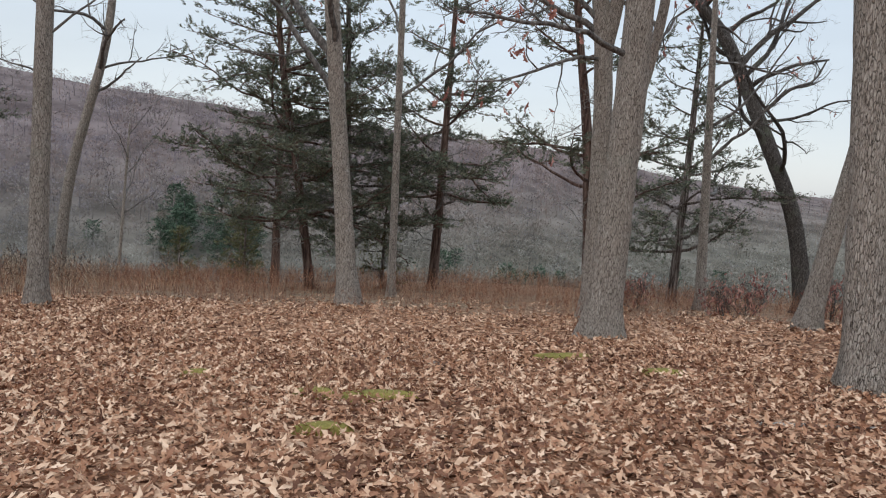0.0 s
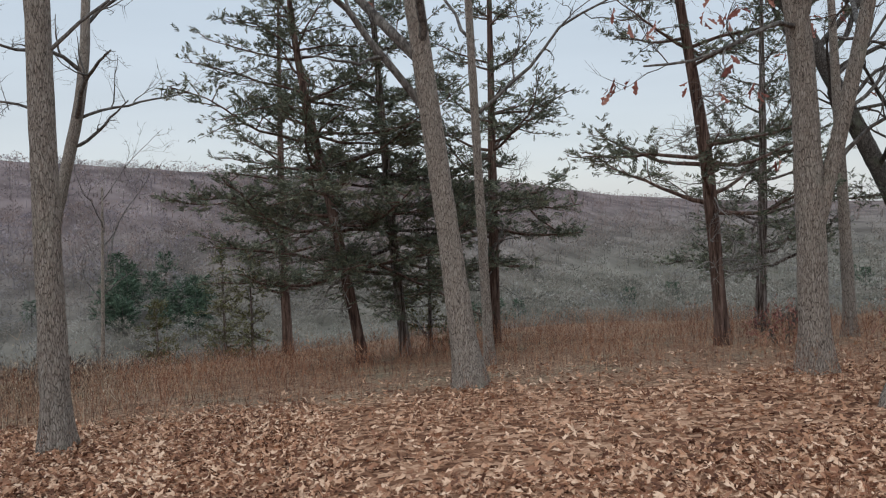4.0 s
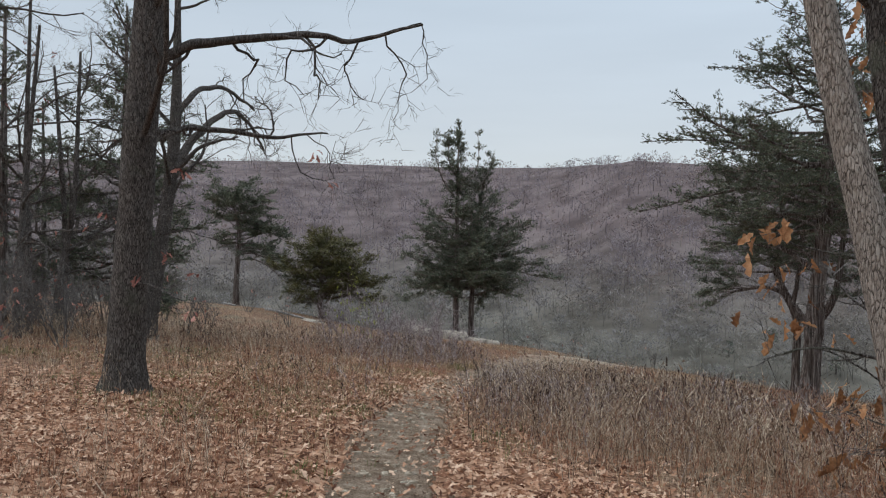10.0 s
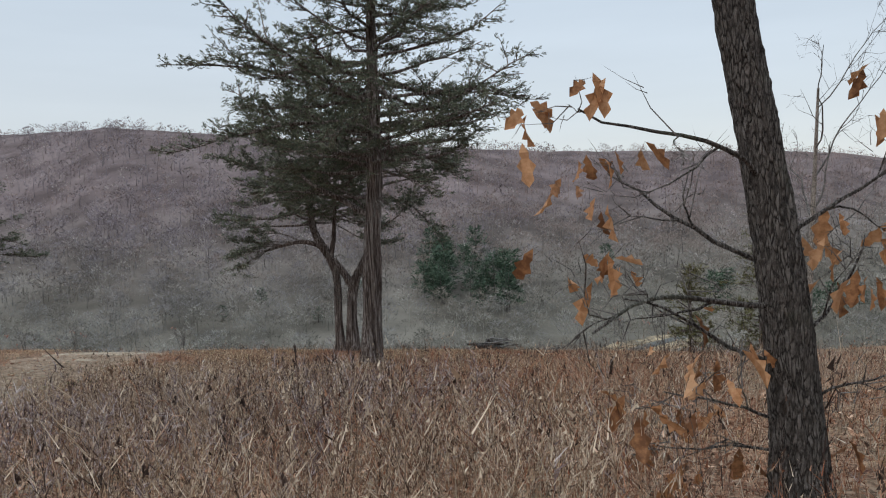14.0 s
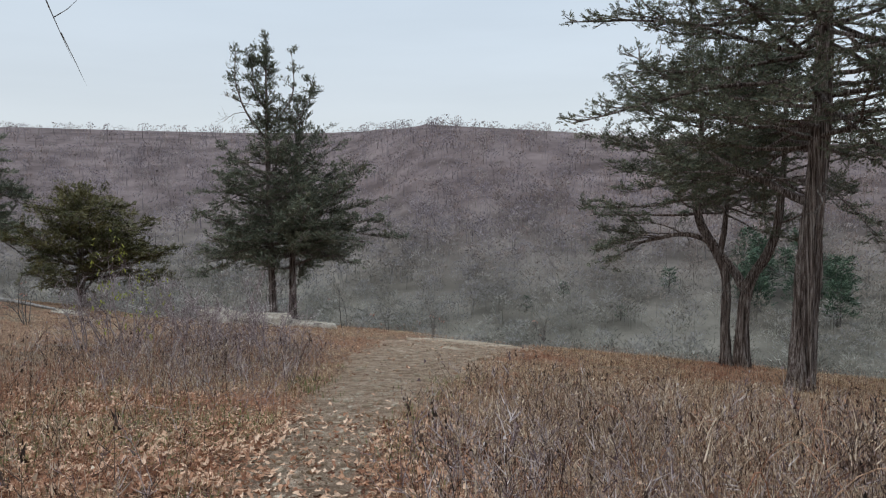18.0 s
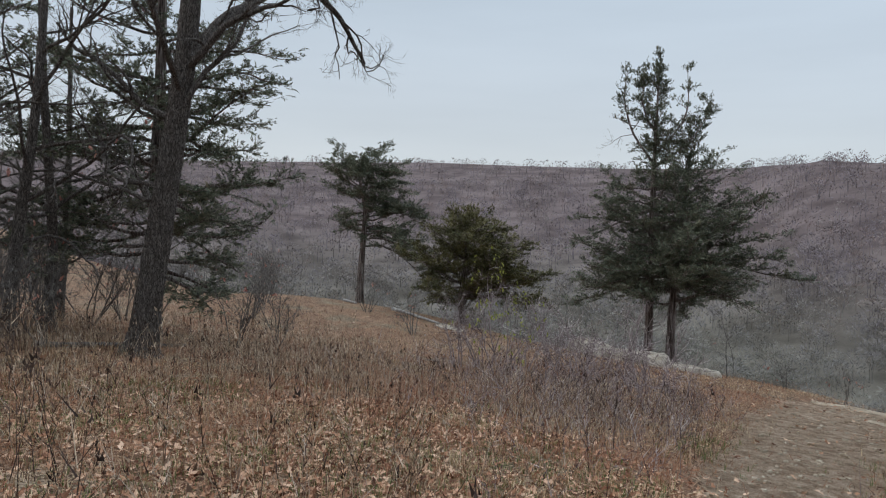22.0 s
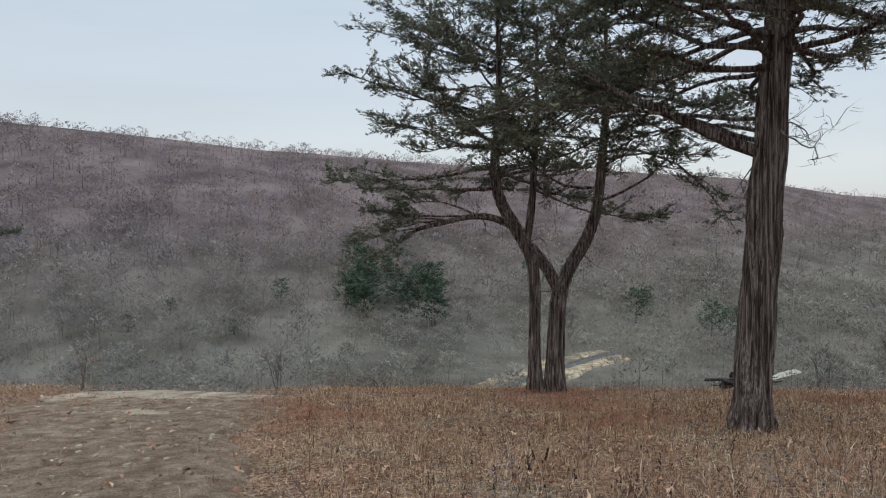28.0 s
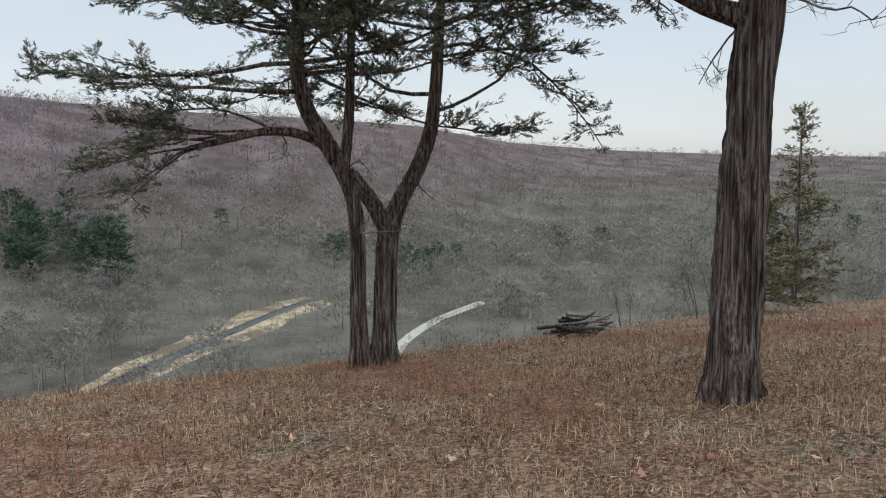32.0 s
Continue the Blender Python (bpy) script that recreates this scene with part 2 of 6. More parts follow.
GREEN_LEAF = surf("yellow_green_leaf", [(0.2, (0.20, 0.22, 0.04)), (0.8, (0.42, 0.42, 0.09))], scale=4, fine=20, bump=0, island=0.5, rough=0.7, subsurf=0.3)
STALK = surf("dry_stalk", [(0.05, (0.035, 0.021, 0.015)), (0.35, (0.16, 0.10, 0.068)), (0.62, (0.34, 0.24, 0.165)), (0.95, (0.64, 0.52, 0.39))], scale=0.6, fine=9, bump=0, island=1.0, rough=0.85, contrast=1.2)
DARK_STALK = surf("dark_seed_head", [(0.1, (0.022, 0.014, 0.012)), (0.6, (0.065, 0.042, 0.033)), (0.95, (0.14, 0.095, 0.075))], scale=0.6, fine=9, bump=0, island=0.7, rough=0.9)
PALE_STALK = surf("bleached_stalk", [(0.1, (0.34, 0.27, 0.20)), (0.6, (0.52, 0.44, 0.345)), (0.95, (0.68, 0.60, 0.49))], scale=0.6, fine=9, bump=0, island=0.7, rough=0.85)
RUST_STALK = surf("rust_stalk", [(0.05, (0.06, 0.022, 0.014)), (0.4, (0.235, 0.088, 0.048)), (0.68, (0.37, 0.18, 0.105)), (0.95, (0.54, 0.35, 0.23))], scale=0.6, fine=9, bump=0, island=0.95, rough=0.85, contrast=1.2)
CANE = surf("purple_cane", [(0.05, (0.06, 0.036, 0.04)), (0.4, (0.20, 0.145, 0.145)), (0.7, (0.35, 0.285, 0.275)), (0.95, (0.58, 0.51, 0.48))], scale=0.7, fine=9, bump=0, island=0.95, rough=0.8, contrast=1.2)
STRAW = surf("dry_grass", [(0.05, (0.09, 0.045, 0.026)), (0.4, (0.30, 0.178, 0.10)), (0.65, (0.46, 0.312, 0.185)), (0.95, (0.72, 0.57, 0.375))], scale=0.5, fine=8, bump=0, island=1.0, rough=0.85, subsurf=0.12, contrast=1.3, patch=((0.33, 0.15, 0.09), 0.45, 0.48, 0.64))
GREEN_GRASS = surf("green_grass", [(0.2, (0.075, 0.10, 0.03)), (0.8, (0.20, 0.235, 0.08))], scale=1, fine=9, bump=0, island=0.5, rough=0.8, subsurf=0.15)
MOSS = surf("moss", [(0.3, (0.13, 0.112, 0.03)), (0.7, (0.27, 0.222, 0.06))], scale=6, fine=60, bump=0.8, depth=0.01)
TRAIL = surf("trodden_soil", [(0.0, (0.13, 0.09, 0.063)), (0.35, (0.305, 0.214, 0.148)), (0.62, (0.475, 0.350, 0.256)), (0.95, (0.71, 0.575, 0.45))], scale=5, fine=55, fine_mix=0.55, bump=1.0, depth=0.05, contrast=3.2, spec=0.02, patch=((0.23, 0.158, 0.11), 3.0, 0.52, 0.74))
ROCK = surf("pale_sandstone", [(0.2, (0.20, 0.165, 0.125)), (0.5, (0.40, 0.35, 0.285)), (0.8, (0.56, 0.51, 0.44))], scale=1.6, fine=14, bump=0.8, depth=0.05, patch=((0.13, 0.12, 0.10), 3.0, 0.58, 0.75))
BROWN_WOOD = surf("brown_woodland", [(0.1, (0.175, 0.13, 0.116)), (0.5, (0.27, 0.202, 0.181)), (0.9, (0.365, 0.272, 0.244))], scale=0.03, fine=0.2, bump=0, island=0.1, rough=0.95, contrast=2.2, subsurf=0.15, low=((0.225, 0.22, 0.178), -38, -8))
# mauve of bare twigs with bluish distance haze mixed into the base colour
HAZY_PURPLE_WOOD = surf("purple_woodland", [(0.1, (0.16, 0.137, 0.146)), (0.5, (0.245, 0.208, 0.222)), (0.9, (0.335, 0.284, 0.302))], scale=0.03, fine=0.2, bump=0, island=0.1, rough=0.95, contrast=2.2, subsurf=0.15, low=((0.22, 0.22, 0.19), -38, -8))
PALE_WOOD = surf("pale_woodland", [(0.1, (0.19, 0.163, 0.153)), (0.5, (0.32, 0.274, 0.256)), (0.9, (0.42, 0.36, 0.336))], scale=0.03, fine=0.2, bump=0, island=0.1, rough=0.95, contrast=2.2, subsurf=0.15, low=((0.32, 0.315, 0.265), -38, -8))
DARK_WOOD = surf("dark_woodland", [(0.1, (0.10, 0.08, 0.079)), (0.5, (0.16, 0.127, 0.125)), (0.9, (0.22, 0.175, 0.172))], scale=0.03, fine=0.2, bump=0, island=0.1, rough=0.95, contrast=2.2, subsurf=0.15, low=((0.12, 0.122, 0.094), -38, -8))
SANDY = surf("pale_sandy_soil", [(0.15, (0.17, 0.125, 0.085)), (0.45, (0.34, 0.27, 0.195)), (0.8, (0.54, 0.46, 0.36))], scale=1.8, fine=18, bump=0.8, depth=0.03, contrast=2.2, patch=((0.20, 0.135, 0.085), 2.2, 0.5, 0.68))
SAND = surf("river_sand", [(0.2, (0.13, 0.10, 0.068)), (0.5, (0.36, 0.28, 0.18)), (0.8, (0.58, 0.47, 0.31))], scale=0.25, fine=1.2, bump=0.3, depth=0.3, contrast=3.0, patch=((0.16, 0.125, 0.082), 0.09, 0.48, 0.56))
GRAVEL = surf("gravel_road", [(0.3, (0.38, 0.36, 0.30)), (0.7, (0.56, 0.53, 0.45))], scale=0.3, fine=2, bump=0.2, depth=0.1)
WATER = surf("river_water", [(0.3, (0.03, 0.032, 0.026)), (0.7, (0.055, 0.055, 0.045))], scale=0.2, fine=2.0, rough=0.3, bump=0.25, depth=0.1, spec=0.3)


def ground_material():
    """Soil, thatch and trampled litter near by; leafless woodland floor down in the valley."""
    m = bpy.data.materials.new("hill_ground")
    m.use_nodes = True
    n, l = m.node_tree.nodes, m.node_tree.links
    p = n["Principled BSDF"]
    p.inputs["Roughness"].default_value = 0.95
    p.inputs["Specular IOR Level"].default_value = 0.03
    co = n.new("ShaderNodeTexCoord")

    def noise_of(sc, det=6.0):
        t = n.new("ShaderNodeTexNoise")
        t.inputs["Scale"].default_value = sc
        t.inputs["Detail"].default_value = det
        t.inputs["Roughness"].default_value = 0.65
        l.new(co.outputs["Object"], t.inputs["Vector"])
        return t.outputs["Fac"]

    def ramp_of(fac, stops):
        r = n.new("ShaderNodeValToRGB")
        els = r.color_ramp.elements
        while len(els) < len(stops):
            els.new(0.5)
        for e, (at, c) in zip(els, stops):
            e.position, e.color = at, (*c, 1)
        l.new(fac, r.inputs["Fac"])
        return r.outputs["Color"]

    def blend(fac, c1, c2):
        x = n.new("ShaderNodeMix")
        x.data_type = "RGBA"
        l.new(fac, x.inputs["Factor"])
        l.new(c1, x.inputs[6])
        l.new(c2, x.inputs[7])
        return x.outputs[2]

    fine = noise_of(24, 9)
    mid = noise_of(2.2)
    mx = n.new("ShaderNodeMix")
    mx.inputs["Factor"].default_value = 0.45
    l.new(mid, mx.inputs[2])
    l.new(fine, mx.inputs[3])
    flake = n.new("ShaderNodeTexVoronoi")
    flake.inputs["Scale"].default_value = 36.0
    l.new(co.outputs["Object"], flake.inputs["Vector"])
    fsep = n.new("ShaderNodeSeparateColor")
    l.new(flake.outputs["Color"], fsep.inputs[0])
    fx = n.new("ShaderNodeMix")
    fx.inputs["Factor"].default_value = 0.32
    l.new(mx.outputs[0], fx.inputs[2])
    l.new(fsep.outputs[0], fx.inputs[3])
    leafy = n.new("ShaderNodeTexVoronoi")
    leafy.inputs["Scale"].default_value = 15.0
    l.new(co.outputs["Object"], leafy.inputs["Vector"])
    lsep = n.new("ShaderNodeSeparateColor")
    l.new(leafy.outputs["Color"], lsep.inputs[0])
    lx = n.new("ShaderNodeMix")
    lx.inputs["Factor"].default_value = 0.5
    l.new(fx.outputs[0], lx.inputs[2])
    l.new(lsep.outputs[0], lx.inputs[3])
    litter = ramp_of(lx.outputs[0], [(0.26, (0.09, 0.042, 0.026)), (0.5, (0.26, 0.135, 0.082)), (0.74, (0.50, 0.31, 0.205))])
    rust = ramp_of(fx.outputs[0], [(0.30, (0.055, 0.032, 0.022)), (0.5, (0.20, 0.118, 0.078)), (0.70, (0.42, 0.285, 0.195))])
    grey = ramp_of(fx.outputs[0], [(0.30, (0.05, 0.038, 0.027)), (0.5, (0.185, 0.145, 0.10)), (0.70, (0.40, 0.325, 0.235))])
    patch = n.new("ShaderNodeMapRange")
    patch.inputs["From Min"].default_value, patch.inputs["From Max"].default_value = 0.5, 0.66
    l.new(noise_of(0.7), patch.inputs["Value"])
    thatch = blend(patch.outputs[0], rust, grey)
    wide = noise_of(0.03, 8)
    low_wood = ramp_of(wide, [(0.38, (0.085, 0.076, 0.062)), (0.5, (0.13, 0.117, 0.097)), (0.62, (0.18, 0.162, 0.135))])
    high_wood = ramp_of(wide, [(0.38, (0.092, 0.07, 0.068)), (0.5, (0.142, 0.11, 0.107)), (0.62, (0.195, 0.153, 0.148))])
    zone = n.new("ShaderNodeAttribute")
    zone.attribute_name = "zone"
    sp = n.new("ShaderNodeSeparateXYZ")
    l.new(zone.outputs["Vector"], sp.inputs[0])
    l.new(blend(sp.outputs["Y"], blend(sp.outputs["X"], thatch, litter), blend(sp.outputs["Z"], low_wood, high_wood)), p.inputs["Base Color"])
    bp = n.new("ShaderNodeBump")
    bp.inputs["Strength"].default_value = 0.8
    bp.inputs["Distance"].default_value = 0.03
    l.new(fx.outputs[0], bp.inputs["Height"])
    l.new(bp.outputs[0], p.inputs["Normal"])
    return m


GROUND = ground_material()

# ---------------- mesh tools ----------------
class Geo:
    """Gathers vertices and faces, and turns them into one mesh."""

    def __init__(self):
        self.v, self.f, self.n = [], [], 0

    def add(self, v, f):
        v = np.asarray(v, float).reshape(-1, 3)
        self.v.append(v)
        self.f.append(np.asarray(f, int) + self.n)
        self.n += len(v)

    def mesh(self, name, material, smooth=True):
        me = bpy.data.meshes.new(name)
        if not self.v:
            return me
        v = np.concatenate(self.v)
        loops = np.concatenate([f.ravel() for f in self.f])
        sizes = np.concatenate([np.full(len(f), f.shape[1]) for f in self.f])
        me.vertices.add(len(v))
        me.vertices.foreach_set("co", v.ravel())
        me.loops.add(len(loops))
        me.loops.foreach_set("vertex_index", loops)
        me.polygons.add(len(sizes))
        me.polygons.foreach_set("loop_start", np.r_[0, np.cumsum(sizes)[:-1]])
        me.polygons.foreach_set("loop_total", sizes)
        me.polygons.foreach_set("use_smooth", np.full(len(sizes), smooth))
        me.materials.append(material)
        me.update(calc_edges=True)
        return me


def part(name, geo, material, parent, label="", smooth=True, kind=""):
    """Links a gathered mesh as one object under a thing or a part."""
    ob = new(name, geo.mesh(name, material, smooth) if isinstance(geo, Geo) else geo)
    ob.parent = parent
    return tagged(ob, label, kind=kind)


def thing(name, x, y, z, label, category, group="", kind=""):
    ob = new(name)
    ob.empty_display_size = 0.2
    ob.location = (x, y, z)
    return tagged(ob, label, category, group, kind)


def hash2(ix, iy, seed):
    h = np.sin(ix * 127.1 + iy * 311.7 + seed * 74.7) * 43758.5453
    return h - np.floor(h)


def vnoise(x, y, seed=0, px=0):
    """Smooth value noise in 0..1; px: the period along x."""
    ix, iy = np.floor(x), np.floor(y)
    fx, fy = x - ix, y - iy
    fx, fy = fx * fx * (3 - 2 * fx), fy * fy * (3 - 2 * fy)
    a, b = (ix % px, (ix + 1) % px) if px else (ix, ix + 1)
    return (hash2(a, iy, seed) * (1 - fx) + hash2(b, iy, seed) * fx) * (1 - fy) + (hash2(a, iy + 1, seed) * (1 - fx) + hash2(b, iy + 1, seed) * fx) * fy


def fbm(x, y, seed=0, octaves=4):
    return sum(vnoise(x * 2**k, y * 2**k, seed + k) * 0.5 ** (k + 1) for k in range(octaves))


def unit(v):
    v = np.asarray(v, float)
    return v / np.maximum(np.linalg.norm(v, axis=-1, keepdims=True), 1e-9)


def tube(geo, pts, rad, seg=6, relief=None, cap=True):
    """A tapered, bent tube through pts. relief(angle, along) gives the bark's swelling as a share of the radius."""
    pts, rad = np.asarray(pts, float), np.asarray(rad, float)
    d = unit(np.gradient(pts, axis=0))
    ref = np.array([1.0, 0.0, 0.0]) if abs(d[0, 0]) < 0.8 else np.array([0.0, 1.0, 0.0])
    u = np.zeros_like(pts)
    for i in range(len(pts)):
        ref = ref - d[i] * (ref @ d[i])
        ref = ref / np.linalg.norm(ref)
        u[i] = ref
    w = np.cross(d, u)
    a = np.arange(seg) / seg * 2 * np.pi
    along = np.r_[0, np.cumsum(np.linalg.norm(np.diff(pts, axis=0), axis=1))]
    r = rad[:, None] * np.ones(seg)
    if relief is not None:
        r = r * (1 + relief(a[None, :] * np.ones((len(pts), 1)), along[:, None] * np.ones(seg), rad[:, None]))
    v = pts[:, None] + r[..., None] * (np.cos(a)[None, :, None] * u[:, None] + np.sin(a)[None, :, None] * w[:, None])
    i, j = np.meshgrid(np.arange(len(pts) - 1), np.arange(seg), indexing="ij")
    k = (j + 1) % seg
    f = np.stack([i * seg + j, i * seg + k, (i + 1) * seg + k, (i + 1) * seg + j], -1).reshape(-1, 4)
    geo.add(v.reshape(-1, 3), f)
    if cap:
        geo.add(np.r_[v[-1], [pts[-1] + d[-1] * rad[-1] * 0.6]], [(s, (s + 1) % seg, seg) for s in range(seg)])


def twigs(geo, p0, p1, p2, r):
    """Many thin bent cones at once, from p0 over p1 to p2."""
    if not len(p0):
        return
    p0, p1, p2, r = (np.asarray(q, float) for q in (p0, p1, p2, r))
    d = unit(p2 - p0)
    ref = np.where(np.abs(d[:, 2:3]) < 0.8, np.array([[0.0, 0, 1]]), np.array([[1.0, 0, 0]]))
    u = unit(np.cross(d, ref))
    w = np.cross(d, u)
    a = np.arange(3) * 2 * np.pi / 3
    ring = np.cos(a)[None, :, None] * u[:, None] + np.sin(a)[None, :, None] * w[:, None]
    v = np.concatenate([p0[:, None] + ring * r[:, None, None], p1[:, None] + ring * (0.65 * r)[:, None, None], p2[:, None]], 1)
    t = np.arange(len(p0))[:, None, None] * 7
    quads = np.array([(0, 1, 4, 3), (1, 2, 5, 4), (2, 0, 3, 5)])
    tris = np.array([(3, 4, 6), (4, 5, 6), (5, 3, 6)])
    geo.add(v.reshape(-1, 3), (t + quads).reshape(-1, 4))
    geo.f.append((t + tris).reshape(-1, 3) + geo.n - 7 * len(p0))


def scatter(geo, verts, faces, place, ahead, size, up=None, roll=None):
    """Copies of a small template: verts (k, 3) with x along ahead, at place, scaled by size."""
    n = len(place)
    if not n:
        return
    x = unit(ahead)
    ref = np.tile([0.0, 0.0, 1.0], (n, 1)) if up is None else np.asarray(up, float)
    y = unit(np.cross(ref + 1e-4, x))
    z = np.cross(x, y)
    if roll is not None:
        c, s = np.cos(roll)[:, None], np.sin(roll)[:, None]
        y, z = y * c + z * s, z * c - y * s
    size = np.asarray(size, float)
    size = size[:, None] if size.ndim == 1 else size
    vv = verts[None] * size[:, None] if size.shape[1] in (1, 3) else verts[None]
    v = place[:, None] + vv[..., 0:1] * x[:, None] + vv[..., 1:2] * y[:, None] + vv[..., 2:3] * z[:, None]
    f = np.asarray(faces)
    geo.add(v.reshape(-1, 3), (np.arange(n)[:, None, None] * len(verts) + f).reshape(-1, f.shape[1]))


# ---------------- the lie of the land ----------------
KNOLLS = [(-16.9, 14.7, -1.74), (-28.9, 11.4, -0.95), (8.1, 19.3, -3.29), (15.5, -6.7, 1.2), (16.5, -9.8, 1.49), (23.7, 1.0, -0.1), (11.2, 9.2, -1.05), (-13.4, 0.1, -0.26), (-9.8, 15.0, -1.72), (-7.2, 15.3, -1.72), (-5.0, 15.8, -1.95), (-3.45, 15.7, -2.5), (-1.5, 11.2, -1.6), (0.8, 17.0, -2.75), (-1.5, 10.9, -1.46),
          (12.9, -2.9, 0.66), (3.6, -0.7, 0.2), (8.6, -4.1, 0.8), (19.3, -5.2, 0.9), (14.9, 2.0, 0.14), (-4.2, -4.1, 0.42), (12.2, -14.9, 1.45), (8.7, -11.1, 1.21), (6.0, -8.6, 1.02), (3.1, -5.6, 0.63), (-0.8, -3.0, 0.36), (-5.0, 2.2, -0.37), (-6.3, 6.0, -0.8)]
BRINK_X = [-80, -45, -29, -20, -16, -9, -3.5, 1, 8, 13, 18, 25, 35, 80]
BRINK_Y = [8, 11, 13.6, 16.6, 16.9, 16.2, 17.3, 18.6, 21.5, 14.5, 9.5, 5.5, 3, -3]
AZ = [-90, -65, -53, -42, -34, -27, -20, -14, 0, 8, 15.5, 24, 31, 37, 46, 59, 75, 90]
RISE = [-0.6, -0.4, 0.2, 0.5, 0.9, 1.6, 3.0, 3.5, 4.3, 5.0, 5.5, 6.3, 6.7, 5.9, 5.7, 5.7, 5.0, 4.6]
RIDGE = [1300, 1300, 1300, 1250, 1150, 1000, 820, 760, 660, 620, 600, 620, 660, 860, 1000, 1050, 1050, 1050]
FOOT = [650, 620, 580, 520, 440, 380, 300, 270, 225, 210, 205, 210, 220, 260, 280, 290, 300, 300]
FLOOR = -42.0


def lie(x, y):
    yc = np.clip(y, -15, 25)
    return 0.0413 * np.clip(x, -30, 30) - 0.1024 * yc - 0.121 * (yc / 10) ** 2


def upland(x, y):
    num, den = 0.0, 0.35
    for cx, cy, cz in KNOLLS:
        w = np.exp(-((x - cx) ** 2 + (y - cy) ** 2) / 32.0)
        num, den = num + w * (cz - lie(cx, cy)), den + w
    return lie(x, y) + num / den + 0.05 * (fbm(x * 0.8, y * 0.8, 3) - 0.47)


def past_brink(x, y):
    return (y - np.interp(x, BRINK_X, BRINK_Y) - 0.8 * (fbm(x * 0.4, y * 0.2, 9) - 0.5)) * 0.88


def land(x, y):
    x, y = np.asarray(x, float), np.asarray(y, float)
    d = past_brink(x, y)
    near = upland(x, y) - 0.62 * 0.45 * np.logaddexp(0, d / 0.45)
    r = np.hypot(x, y) + 1e-6
    az = np.degrees(np.arctan2(-x, y))
    rr, rf = np.interp(az, AZ, RIDGE), np.interp(az, AZ, FOOT)
    top = 1 + rr * np.tan(np.radians(np.interp(az, AZ, RISE))) - 10
    u = np.clip((r - rf) / (rr - rf), 0, 1)
    s = u * u * (3 - 2 * u) * 0.45 + u * 0.55
    hill = FLOOR + (top - FLOOR) * s + 26 * u * (1 - u) * (fbm(x / 120, y / 120, 5) - 0.47) - 0.02 * np.maximum(r - rr, 0) * (r > rr)
    far = np.where(y > -20, hill, FLOOR)
    return np.logaddexp(near / 2.0, far / 2.0) * 2.0


def trail_half(y):
    """Half the trodden width: a narrow trail that opens into bare soil at the brink."""
    return np.interp(y, [-8, -3, 2, 4, 6, 9, 12, 15], [0.60, 0.50, 0.54, 0.62, 0.88, 1.3, 1.75, 2.0])


def trail_sink(x, y):
    """How far the trodden trail lies below the turf beside it."""
    return 0.05 * np.clip((1.4 - off_trail(x, y) / trail_half(y)) / 0.4, 0, 1)


def build_ground():
    def axis(lo, hi, step, reach):
        mid = list(np.arange(lo, hi + step / 2, step))
        out, s = [], step
        p = hi
        while p < reach:
            s = min(s * 1.16, 26)
            p += s
            out.append(p)
        back, s, p = [], step, lo
        while p > -reach:
            s = min(s * 1.16, 26)
            p -= s
            back.append(p)
        return np.array(back[::-1] + mid + out)

    gx, gy = axis(-31, 27, 0.26, 2100), axis(-17, 22, 0.26, 2100)
    gy = gy[gy > -700]
    xx, yy = np.meshgrid(gx, gy, indexing="ij")
    zz = land(xx, yy)
    zz = zz - 0.11 * np.clip((1.5 - off_trail(xx, yy) / trail_half(yy)) / 0.5, 0, 1)
    g = Geo()
    nx, ny = xx.shape
    i, j = np.meshgrid(np.arange(nx - 1), np.arange(ny - 1), indexing="ij")
    f = np.stack([i * ny + j, (i + 1) * ny + j, (i + 1) * ny + j + 1, i * ny + j + 1], -1).reshape(-1, 4)
    g.add(np.stack([xx, yy, zz], -1).reshape(-1, 3), f)
    me = g.mesh("ground", GROUND)
    zone = np.zeros((nx * ny, 3))
    zone[:, 0] = litter_share(xx, yy).ravel()
    zone[:, 1] = np.clip((past_brink(xx, yy) - 2.5) / 3, 0, 1).ravel()
    zone[:, 2] = np.clip((zz + 38) / 44, 0, 1).ravel()
    at = me.attributes.new("zone", "FLOAT_VECTOR", "POINT")
    at.data.foreach_set("vector", zone.ravel())
    tagged(new("ground", me), "leaf-strewn hilltop sloping down to a brink above a wooded valley", "ground", kind="structure")


TRAIL_LINE = np.array([(6.8, -18.0), (6.6, -13.0), (6.1, -10.2), (5.0, -8.0), (3.9, -6.8), (3.0, -6.1), (1.1, -4.55), (-0.6, -2.9), (-2.5, -0.8), (-4.4, 1.5), (-5.7, 3.8), (-7.0, 6.5), (-8.5, 9.8), (-9.6, 13.0), (-9.9, 15.2)])


def dense(line, step=0.15):
    s = np.r_[0, np.cumsum(np.linalg.norm(np.diff(line, axis=0), axis=1))]
    t = np.arange(0, s[-1], step)
    q = np.stack([np.interp(t, s, line[:, k]) for k in range(line.shape[1])], 1)
    k = np.ones(9) / 9
    for _ in range(3):
        q = np.stack([np.convolve(np.pad(q[:, c], 4, mode="edge"), k, "valid") for c in range(q.shape[1])], 1)
    return q


TRAIL_PTS = dense(TRAIL_LINE)


